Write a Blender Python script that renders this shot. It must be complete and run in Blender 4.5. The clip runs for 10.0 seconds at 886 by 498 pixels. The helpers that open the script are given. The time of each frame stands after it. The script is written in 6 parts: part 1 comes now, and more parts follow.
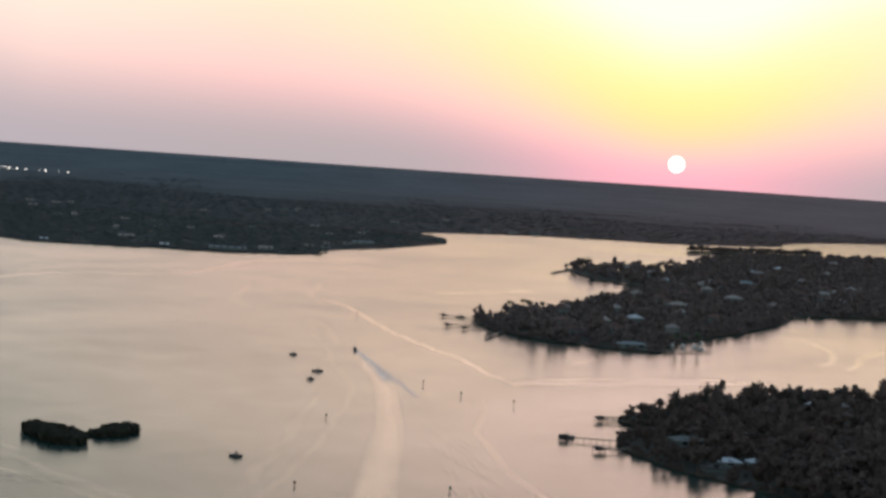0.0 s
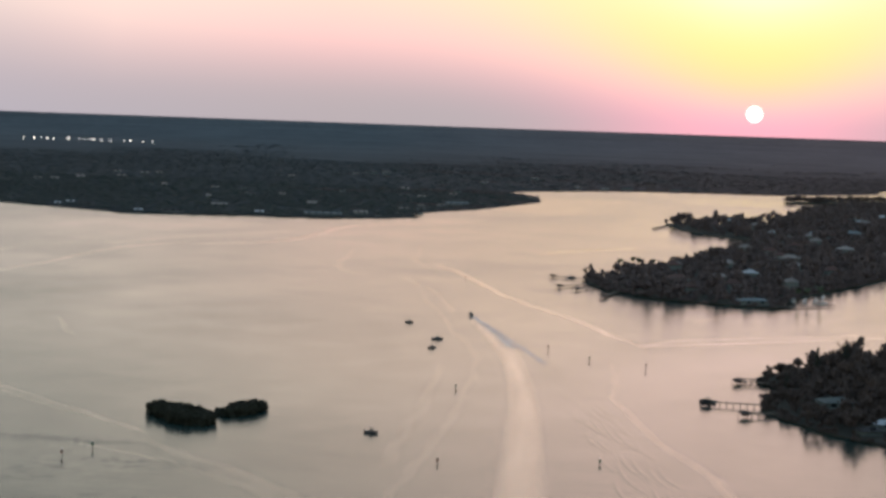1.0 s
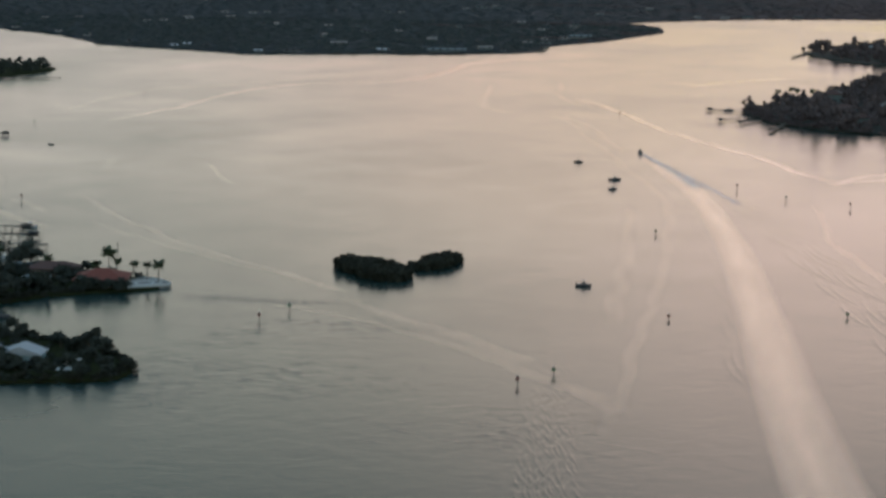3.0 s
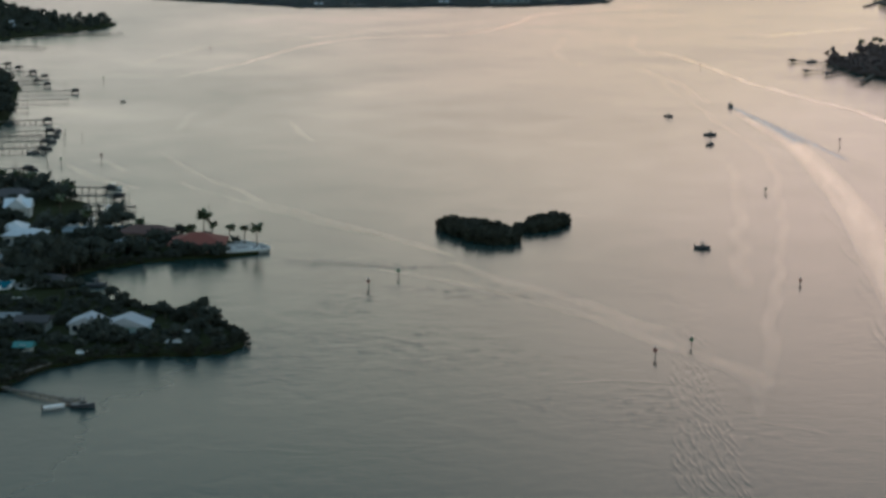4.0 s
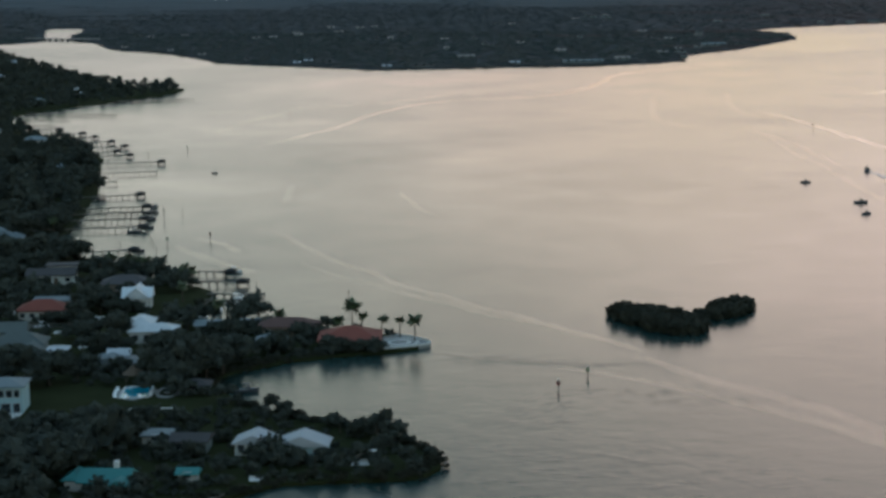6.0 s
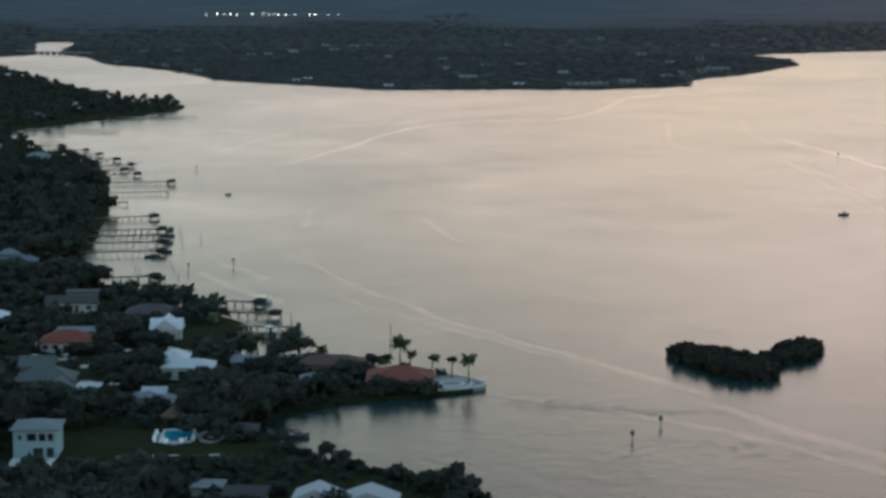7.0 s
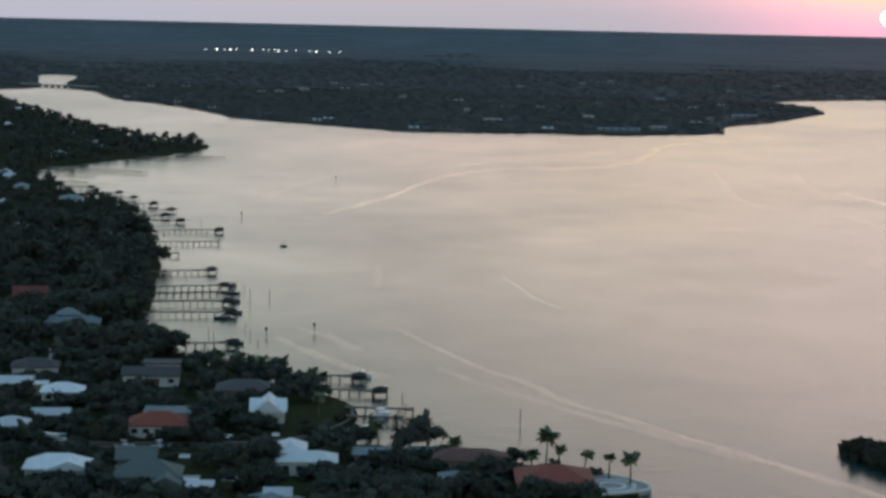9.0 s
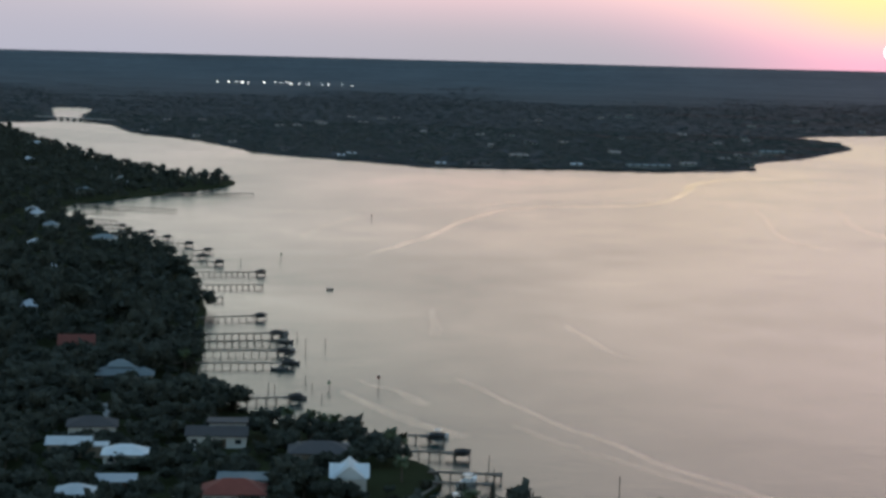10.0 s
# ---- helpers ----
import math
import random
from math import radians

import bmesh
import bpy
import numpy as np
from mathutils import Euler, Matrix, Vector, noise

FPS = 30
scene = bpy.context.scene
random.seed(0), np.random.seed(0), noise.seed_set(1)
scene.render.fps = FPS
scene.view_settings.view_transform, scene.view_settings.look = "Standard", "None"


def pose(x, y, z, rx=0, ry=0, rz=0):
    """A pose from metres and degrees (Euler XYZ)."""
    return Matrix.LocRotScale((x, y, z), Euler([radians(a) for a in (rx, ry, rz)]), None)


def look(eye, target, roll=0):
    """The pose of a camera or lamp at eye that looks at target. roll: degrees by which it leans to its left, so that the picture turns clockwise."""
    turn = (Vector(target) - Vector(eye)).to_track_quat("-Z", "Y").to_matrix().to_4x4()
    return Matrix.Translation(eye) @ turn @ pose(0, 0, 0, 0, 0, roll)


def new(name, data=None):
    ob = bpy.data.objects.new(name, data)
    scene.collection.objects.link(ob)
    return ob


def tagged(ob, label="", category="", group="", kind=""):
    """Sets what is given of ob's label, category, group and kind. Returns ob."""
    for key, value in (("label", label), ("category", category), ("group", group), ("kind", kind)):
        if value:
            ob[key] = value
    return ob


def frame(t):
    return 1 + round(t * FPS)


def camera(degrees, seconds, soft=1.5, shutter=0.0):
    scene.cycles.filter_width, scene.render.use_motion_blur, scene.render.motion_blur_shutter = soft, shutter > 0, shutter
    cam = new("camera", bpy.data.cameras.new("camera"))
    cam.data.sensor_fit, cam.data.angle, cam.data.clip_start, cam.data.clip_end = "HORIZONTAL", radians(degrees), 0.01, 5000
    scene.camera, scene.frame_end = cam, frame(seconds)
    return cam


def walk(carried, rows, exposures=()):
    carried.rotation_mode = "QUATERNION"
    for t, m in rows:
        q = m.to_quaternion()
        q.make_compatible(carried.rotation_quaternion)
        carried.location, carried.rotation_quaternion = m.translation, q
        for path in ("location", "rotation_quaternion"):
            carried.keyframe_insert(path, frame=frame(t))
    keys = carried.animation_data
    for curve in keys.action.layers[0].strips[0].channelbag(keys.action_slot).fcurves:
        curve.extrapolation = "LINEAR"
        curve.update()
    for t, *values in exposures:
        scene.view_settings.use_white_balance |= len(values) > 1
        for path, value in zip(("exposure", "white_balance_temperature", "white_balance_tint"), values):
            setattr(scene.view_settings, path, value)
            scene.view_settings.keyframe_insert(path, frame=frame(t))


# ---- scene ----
cam = camera(25.97, 10.0, soft=3.2)

# seconds, eye (x, y, z), heading to the left, tilt, lean
PATH = [
    (0, 115.2, -121.9, 104.0, 6.735, -2.649, 3.947),
    (0.5, 104.1, -108.1, 104.0, 7.926, -3.104, 3.053),
    (1, 92.9, -94.5, 102.9, 9.038, -3.991, 2.051),
    (1.5, 81.9, -81.6, 101.5, 9.877, -5.158, 1.407),
    (2, 70.8, -69.4, 100.3, 10.484, -6.443, 0.961),
    (2.5, 59.7, -58.0, 99.3, 11.075, -7.708, 0.710),
    (4, 24.3, -24.9, 96.2, 13.009, -10.318, -0.008),
    (4.5, 12.3, -12.7, 95.5, 13.677, -10.282, -0.485),
    (5, 0.0, 0.0, 95.0, 14.101, -9.754, -0.940),
    (5.5, -12.5, 13.0, 94.4, 14.162, -9.059, -1.087),
    (7, -50.1, 51.4, 93.0, 13.361, -7.956, 0.202),
    (7.5, -62.1, 63.2, 92.8, 13.213, -7.784, 0.615),
    (8, -73.8, 75.2, 92.8, 13.068, -7.527, 0.863),
    (8.5, -86.3, 87.4, 92.9, 12.920, -7.245, 1.152),
    (9, -98.9, 99.6, 92.9, 12.821, -6.805, 1.332),
    (9.5, -112.0, 112.3, 93.2, 12.836, -6.273, 1.504),
    (10, -124.7, 125.3, 93.4, 12.949, -5.840, 1.507),
]
walk(cam, [(t, pose(x, y, z, 90 + tilt, 0, yaw) @ pose(0, 0, 0, 0, 0, lean)) for t, x, y, z, yaw, tilt, lean in PATH],
     [(0, 0.32, 6850, 14), (2.5, 0.34, 6530, 10), (5, 0.36, 6270, 4), (7, 0.44, 6150, 5), (8.5, 0.43, 6110, 6), (10, 0.39, 6100, 8)])

# ---------------------------------------------------------------- sky and sun
SUN_UP = 0.34   # degrees above the level of the eye


def node(nt, kind, **inputs):
    n = nt.nodes.new(kind)
    for key, value in inputs.items():
        n.inputs[int(key[1:]) if key[0] == "i" and key[1:].isdigit() else key].default_value = value
    return n


def math_node(nt, op, a, b=None, c=None, clamp=False):
    n = nt.nodes.new("ShaderNodeMath")
    n.operation, n.use_clamp = op, clamp
    for i, v in enumerate((a, b, c)):
        if v is None:
            continue
        if isinstance(v, (int, float)):
            n.inputs[i].default_value = v
        else:
            nt.links.new(v, n.inputs[i])
    return n.outputs[0]


def ramp_node(nt, fac, stops, interp="LINEAR"):
    n = nt.nodes.new("ShaderNodeValToRGB")
    n.color_ramp.interpolation = interp
    els = n.color_ramp.elements
    while len(els) < len(stops):
        els.new(0.5)
    for e, (p, c) in zip(els, stops):
        e.position, e.color = p, (*c, 1)
    nt.links.new(fac, n.inputs[0])
    return n.outputs[0]


def mix_node(nt, fac, a, b, mode="MIX"):
    n = nt.nodes.new("ShaderNodeMix")
    n.data_type, n.blend_type = "RGBA", mode
    for i, v in ((0, fac), (6, a), (7, b)):
        if isinstance(v, (int, float)):
            n.inputs[i].default_value = v
        elif isinstance(v, tuple):
            n.inputs[i].default_value = (*v, 1)
        else:
            nt.links.new(v, n.inputs[i])
    return n.outputs[2]


def srgb(r, g, b):
    return tuple(((c / 255 + 0.055) / 1.055) ** 2.4 if c > 10 else c / 255 / 12.92 for c in (r, g, b))


world = bpy.data.worlds.new("world")
scene.world = world
world.use_nodes = True
wt = world.node_tree
wt.nodes.clear()
w_dir = wt.nodes.new("ShaderNodeTexCoord").outputs["Generated"]
w_sep = wt.nodes.new("ShaderNodeSeparateXYZ")
wt.links.new(w_dir, w_sep.inputs[0])
az = math_node(wt, "ARCTAN2", w_sep.outputs[0], w_sep.outputs[1])
up = math_node(wt, "ARCSINE", w_sep.outputs[2])
# the glow round the sun pulls the warm bands down towards the horizon
cone = math_node(wt, "MULTIPLY_ADD", math_node(wt, "MAXIMUM", up, 0.0), 0.185, 0.0058)
az2 = math_node(wt, "DIVIDE", math_node(wt, "MULTIPLY", az, az), cone)
away = math_node(wt, "SUBTRACT", 1.0, math_node(wt, "POWER", 2.718, math_node(wt, "MULTIPLY", az2, -1.0)))
wide = math_node(wt, "MULTIPLY", math_node(wt, "SUBTRACT", math_node(wt, "ABSOLUTE", az), 0.33), 0.15)
band = math_node(wt, "ADD", math_node(wt, "MULTIPLY_ADD", away, 0.021, 0.0145), math_node(wt, "MAXIMUM", wide, 0.0))
level = math_node(wt, "DIVIDE", math_node(wt, "ADD", up, 0.0047), math_node(wt, "MULTIPLY", band, 6.0), clamp=True)
warm = ramp_node(wt, level, [
    (0.0, srgb(236, 168, 184)), (0.07, srgb(242, 172, 188)), (0.17, srgb(254, 192, 186)), (0.30, srgb(254, 208, 156)),
    (0.50, srgb(252, 226, 142)), (0.70, srgb(252, 228, 180)), (0.85, srgb(252, 228, 206)), (1.0, srgb(250, 226, 220))], "B_SPLINE")
cool = ramp_node(wt, level, [
    (0.0, srgb(167, 160, 165)), (0.10, srgb(174, 163, 167)), (0.22, srgb(243, 196, 194)), (0.38, srgb(250, 214, 192)),
    (0.6, srgb(240, 222, 204)), (1.0, srgb(222, 222, 220))], "B_SPLINE")
far_side = ramp_node(wt, level, [
    (0.0, srgb(166, 163, 173)), (0.10, srgb(176, 166, 172)), (0.22, srgb(226, 203, 197)), (0.40, srgb(240, 228, 212)),
    (0.6, srgb(236, 231, 218)), (1.0, srgb(222, 228, 224))], "B_SPLINE")
side = math_node(wt, "MULTIPLY", math_node(wt, "SUBTRACT", math_node(wt, "ABSOLUTE", az), 0.22), 6.0, clamp=True)
cool = mix_node(wt, side, cool, far_side)
glow_n = wt.nodes.new("ShaderNodeVectorMath")
glow_n.operation = "SCALE"
wt.links.new(mix_node(wt, away, warm, cool), glow_n.inputs[0])
wt.links.new(math_node(wt, "MULTIPLY_ADD", level, 0.08, 1.0), glow_n.inputs["Scale"])
glow = glow_n.outputs[0]
sky = wt.nodes.new("ShaderNodeTexSky")
sky.sky_type, sky.sun_disc = "NISHITA", False
sky.sun_elevation, sky.sun_rotation = radians(SUN_UP + 1.2), 0.0
sky_n = wt.nodes.new("ShaderNodeVectorMath")
sky_n.operation = "SCALE"
sky_n.inputs["Scale"].default_value = 0.05
wt.links.new(sky.outputs[0], sky_n.inputs[0])
low_edge = math_node(wt, "MULTIPLY_ADD", away, -0.025, 0.095)
high = math_node(wt, "DIVIDE", math_node(wt, "SUBTRACT", up, low_edge), 0.10, clamp=True)
height = math_node(wt, "DIVIDE", up, 1.5, clamp=True)
vault_side = ramp_node(wt, height, [
    (0.0, (0.58, 0.60, 0.58)), (0.08, (0.80, 0.815, 0.76)), (0.145, (0.445, 0.508, 0.455)), (0.19, (0.205, 0.282, 0.254)), (0.23, (0.128, 0.205, 0.212)), (0.32, (0.25, 0.37, 0.46)), (1.0, (0.20, 0.33, 0.50))])
vault_sun = ramp_node(wt, height, [
    (0.0, (0.95, 0.73, 0.72)), (0.08, (1.03, 0.835, 0.875)), (0.16, (0.86, 0.73, 0.69)), (0.3, (0.42, 0.46, 0.45)), (1.0, (0.20, 0.33, 0.50))])
round_az = math_node(wt, "SUBTRACT", 1.0, math_node(wt, "POWER", 2.718, math_node(wt, "MULTIPLY", math_node(wt, "MULTIPLY", az, az), -26.0)))
vault = mix_node(wt, round_az, vault_sun, vault_side)
dome = mix_node(wt, 1.0, vault, sky_n.outputs[0], "ADD")
behind = math_node(wt, "MULTIPLY", math_node(wt, "SUBTRACT", math_node(wt, "ABSOLUTE", az), 0.5), 0.7, clamp=True)
open_sky = mix_node(wt, math_node(wt, "MAXIMUM", high, behind), glow, dome)
# the sun's disc
ax = math_node(wt, "MULTIPLY", az, az)
ay = math_node(wt, "SUBTRACT", up, radians(SUN_UP))
off = math_node(wt, "SQRT", math_node(wt, "ADD", ax, math_node(wt, "MULTIPLY", ay, ay)))
disc = math_node(wt, "DIVIDE", math_node(wt, "SUBTRACT", 0.0044, off), 0.0008, clamp=True)
full = mix_node(wt, disc, open_sky, (3.0, 2.7, 2.4))
w_bg = wt.nodes.new("ShaderNodeBackground")
w_bg.inputs["Strength"].default_value = 1.0
w_out = wt.nodes.new("ShaderNodeOutputWorld")
wt.links.new(full, w_bg.inputs[0])
wt.links.new(w_bg.outputs[0], w_out.inputs[0])

sun = new("sun", bpy.data.lights.new("sun", "SUN"))
sun.data.energy, sun.data.angle, sun.data.color = 1.0, radians(0.53), (1.0, 0.62, 0.42)
sun.matrix_world = look((0, 0, 200), (0, -1000, 200 - 1000 * math.tan(radians(SUN_UP))))

# ---------------------------------------------------------------- materials


def material(name, color, rough=0.8, metal=0.0, vary=0.25, scale=0.5, bump=0.3, fine=6.0, per="object", spec=0.3, thin=0.0):
    m = bpy.data.materials.new(name)
    m.use_nodes = True
    nt = m.node_tree
    bs = nt.nodes["Principled BSDF"]
    bs.inputs["Roughness"].default_value, bs.inputs["Metallic"].default_value = rough, metal
    bs.inputs["Specular IOR Level"].default_value = spec
    co = nt.nodes.new("ShaderNodeTexCoord").outputs["Object"]
    n1, n2 = node(nt, "ShaderNodeTexNoise", Scale=scale, Detail=4.0), node(nt, "ShaderNodeTexNoise", Scale=fine, Detail=3.0)
    for n in (n1, n2):
        nt.links.new(co, n.inputs["Vector"])
    v = math_node(nt, "MULTIPLY_ADD", n1.outputs[0], vary * 1.6, 1 - vary * 0.8)
    v = math_node(nt, "MULTIPLY", v, math_node(nt, "MULTIPLY_ADD", n2.outputs[0], vary * 1.2, 1 - vary * 0.6))
    if per == "island":
        r = nt.nodes.new("ShaderNodeNewGeometry").outputs["Random Per Island"]
    else:
        r = nt.nodes.new("ShaderNodeObjectInfo").outputs["Random"]
    v = math_node(nt, "MULTIPLY", v, math_node(nt, "MULTIPLY_ADD", r, vary * 1.6, 1 - vary * 0.8))
    col = mix_node(nt, 1.0, tuple(color), v, "MULTIPLY")
    nt.links.new(col, bs.inputs["Base Color"])
    if bump:
        b = node(nt, "ShaderNodeBump", Strength=bump, Distance=0.05)
        nt.links.new(n2.outputs[0], b.inputs["Height"])
        nt.links.new(b.outputs[0], bs.inputs["Normal"])
    if thin:    # light that comes through leaves
        through_leaf = nt.nodes.new("ShaderNodeBsdfTranslucent")
        nt.links.new(col, through_leaf.inputs[0])
        both = nt.nodes.new("ShaderNodeMixShader")
        both.inputs[0].default_value = thin
        nt.links.new(bs.outputs[0], both.inputs[1])
        nt.links.new(through_leaf.outputs[0], both.inputs[2])
        nt.links.new(both.outputs[0], nt.nodes["Material Output"].inputs["Surface"])
    return m


def water_material():
    m = bpy.data.materials.new("sea_water")
    m.use_nodes = True
    nt = m.node_tree
    bs = nt.nodes["Principled BSDF"]
    co = nt.nodes.new("ShaderNodeTexCoord").outputs["Object"]
    bs.inputs["IOR"].default_value = 1.333
    # wind streaks: slicks are smoother, ruffled lanes rougher
    mp = node(nt, "ShaderNodeMapping", Scale=(0.0045, 0.0030, 1.0), Rotation=(0, 0, 0.5))
    nt.links.new(co, mp.inputs[0])
    lanes = node(nt, "ShaderNodeTexNoise", Scale=1.0, Detail=3.0, Distortion=0.8)
    nt.links.new(mp.outputs[0], lanes.inputs["Vector"])
    streak = math_node(nt, "MULTIPLY_ADD", lanes.outputs[0], 1.9, -0.45, clamp=True)
    patches = node(nt, "ShaderNodeTexNoise", Scale=0.03, Detail=5.0, Roughness=0.6, Distortion=1.0)
    nt.links.new(co, patches.inputs["Vector"])
    streak = math_node(nt, "ADD", streak, math_node(nt, "MULTIPLY_ADD", patches.outputs[0], 0.9, -0.45))
    sp = nt.nodes.new("ShaderNodeSeparateXYZ")
    nt.links.new(co, sp.inputs[0])
    eastward = math_node(nt, "MULTIPLY_ADD", sp.outputs[0], 0.007, 0.35, clamp=True)     # the water gets smoother towards the east
    # the corner by the near wooded neck is finely ruffled
    ruffled = math_node(nt, "MULTIPLY", math_node(nt, "MULTIPLY_ADD", sp.outputs[0], -1 / 55, -85 / 55, clamp=True), math_node(nt, "MULTIPLY_ADD", sp.outputs[1], -1 / 40, 385 / 40, clamp=True))
    rough = math_node(nt, "MULTIPLY_ADD", eastward, -0.045, math_node(nt, "MULTIPLY_ADD", streak, 0.09, 0.158))
    nt.links.new(math_node(nt, "MULTIPLY_ADD", ruffled, 0.10, rough), bs.inputs["Roughness"])
    deep = node(nt, "ShaderNodeTexNoise", Scale=0.006, Detail=3.0)
    nt.links.new(co, deep.inputs["Vector"])
    nt.links.new(mix_node(nt, deep.outputs[0], (0.010, 0.026, 0.025), (0.017, 0.040, 0.038)), bs.inputs["Base Color"])
    mp2 = node(nt, "ShaderNodeMapping", Scale=(0.35, 0.6, 1.0), Rotation=(0, 0, 0.5))
    nt.links.new(co, mp2.inputs[0])
    w1 = node(nt, "ShaderNodeTexNoise", Scale=1.0, Detail=4.0, Roughness=0.6)
    nt.links.new(mp2.outputs[0], w1.inputs["Vector"])
    w2 = node(nt, "ShaderNodeTexNoise", Scale=0.11, Detail=2.0, Distortion=1.2)
    nt.links.new(co, w2.inputs["Vector"])
    swell = math_node(nt, "MULTIPLY_ADD", w2.outputs[0], 2.2, w1.outputs[0])
    b = node(nt, "ShaderNodeBump", Distance=0.10)
    nt.links.new(math_node(nt, "MULTIPLY_ADD", streak, 0.35, 0.12), b.inputs["Strength"])
    nt.links.new(swell, b.inputs["Height"])
    nt.links.new(b.outputs[0], bs.inputs["Normal"])
    return m


WATER = water_material()
SOIL = material("sandy_soil", (0.032, 0.032, 0.026), 0.95, vary=0.35, scale=0.05, fine=1.0)
GRASS = material("lawn_grass", (0.030, 0.036, 0.016), 1.0, vary=0.4, scale=0.15, fine=3.0, spec=0.03)


def forest_floor_material():
    """Woods seen from far: dark canopy with paler fields and roads in long streaks, distance haze and sunset glow
    painted in.
    """
    m = material("forest_floor", (0.094, 0.108, 0.120), 1.0, vary=0.2, scale=0.006, fine=0.05, spec=0.03, bump=0)
    nt = m.node_tree
    bs = nt.nodes["Principled BSDF"]
    base = bs.inputs["Base Color"].links[0].from_socket
    co = nt.nodes.new("ShaderNodeTexCoord").outputs["Object"]
    streaks = []
    for sx, sy, rot in ((0.0011, 0.0065, 0.12), (0.006, 0.022, -0.1)):
        mp = node(nt, "ShaderNodeMapping", Scale=(sx, sy, 1.0), Rotation=(0, 0, rot))
        nt.links.new(co, mp.inputs[0])
        nz = node(nt, "ShaderNodeTexNoise", Scale=1.0, Detail=5.0, Roughness=0.6)
        nt.links.new(mp.outputs[0], nz.inputs["Vector"])
        streaks.append(nz.outputs[0])
    v = math_node(nt, "MULTIPLY_ADD", streaks[0], 1.0, 0.5)
    v = math_node(nt, "MULTIPLY", v, math_node(nt, "MULTIPLY_ADD", streaks[1], 0.9, 0.55))
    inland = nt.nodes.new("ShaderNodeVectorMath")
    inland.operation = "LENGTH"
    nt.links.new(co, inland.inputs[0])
    # The ground pales with distance: aerial haze put into the base colour.
    far_haze = math_node(nt, "MULTIPLY_ADD", inland.outputs["Value"], 1 / 1100, -3650 / 1100, clamp=True)
    v = math_node(nt, "MULTIPLY", v, math_node(nt, "MULTIPLY_ADD", far_haze, 0.38, 0.5))
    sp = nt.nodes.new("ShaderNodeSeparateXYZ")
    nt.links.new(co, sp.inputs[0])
    # Redder towards the sun: the sunset's glow put into the ground colour.
    sunward = math_node(nt, "MULTIPLY_ADD", math_node(nt, "DIVIDE", sp.outputs[0], sp.outputs[1]), 4.2, 0.78, clamp=True)
    base = mix_node(nt, sunward, base, mix_node(nt, 1.0, base, (1.95, 1.22, 1.10), "MULTIPLY"))
    nt.links.new(mix_node(nt, 1.0, base, v, "MULTIPLY"), bs.inputs["Base Color"])
    return m


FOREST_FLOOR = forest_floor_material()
LEAF = material("leaves", (0.049, 0.056, 0.047), 0.9, vary=0.20, scale=0.07, fine=2.0, per="island", bump=0, spec=0.1, thin=0.2)
# The reddish tone is the low sun's glow, put into the leaf colour.
LEAF_SUN_TINT = material("sun_tinted_leaves", (0.086, 0.066, 0.060), 0.85, vary=0.2, scale=0.05, fine=2.0, per="island", bump=0, spec=0.1, thin=0.2)
# Lighter than near leaves: haze over the peninsula put into their colour.
LEAF_NORTH_HAZE = material("hazy_north_leaves", (0.128, 0.100, 0.098), 0.85, vary=0.16, scale=0.04, fine=2.0, per="island", bump=0, spec=0.1, thin=0.2)
# Farthest leaves made paler and bluer, with aerial haze in their colour.
LEAF_HAZE = material("haze_tinted_leaves", (0.047, 0.061, 0.066), 0.9, vary=0.02, scale=0.008, fine=0.05, per="island", bump=0, spec=0.1)
# Copy of the far leaves with the sunset's warm glow painted in.
LEAF_FAR_SUN = material("sun_tinted_far_leaves", (0.080, 0.062, 0.062), 0.9, vary=0.02, scale=0.01, fine=0.1, per="island", bump=0, spec=0.1)
# Bluer than the near leaves: distance haze put into the colour.
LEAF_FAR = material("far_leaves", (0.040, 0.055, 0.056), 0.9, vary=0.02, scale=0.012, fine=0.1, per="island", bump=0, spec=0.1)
MANGROVE = material("mangrove_leaves", (0.031, 0.032, 0.023), 0.85, vary=0.24, scale=0.1, fine=2.0, per="island", bump=0, spec=0.1, thin=0.2)
BARK = material("bark", (0.085, 0.068, 0.054), 0.9, vary=0.3, scale=2.0, fine=12.0)

# ---------------------------------------------------------------- mesh helpers


def mesh_arrays(name, verts, tris, mat, smooth=False):
    me = bpy.data.meshes.new(name)
    me.vertices.add(len(verts))
    me.vertices.foreach_set("co", np.ascontiguousarray(verts, dtype=np.float32).ravel())
    me.loops.add(len(tris) * 3)
    me.loops.foreach_set("vertex_index", np.ascontiguousarray(tris, dtype=np.int32).ravel())
    me.polygons.add(len(tris))
    me.polygons.foreach_set("loop_start", np.arange(0, len(tris) * 3, 3, dtype=np.int32))
    me.polygons.foreach_set("use_smooth", np.full(len(tris), smooth))
    me.update(calc_edges=True)
    me.materials.append(mat)
    return me


def part(name, bm, mat, parent=None, label=""):
    me = bpy.data.meshes.new(name)
    bm.to_mesh(me)
    bm.free()
    me.materials.append(mat)
    ob = new(name, me)
    ob.parent = parent
    return tagged(ob, label)


def box(bm, x0, y0, z0, x1, y1, z1):
    v = [bm.verts.new(p) for p in ((x0, y0, z0), (x1, y0, z0), (x1, y1, z0), (x0, y1, z0), (x0, y0, z1), (x1, y0, z1), (x1, y1, z1), (x0, y1, z1))]
    for f in ((3, 2, 1, 0), (4, 5, 6, 7), (0, 1, 5, 4), (1, 2, 6, 5), (2, 3, 7, 6), (3, 0, 4, 7)):
        bm.faces.new([v[i] for i in f])
    return bm


def boxed(x0, y0, z0, x1, y1, z1):
    return box(bmesh.new(), x0, y0, z0, x1, y1, z1)


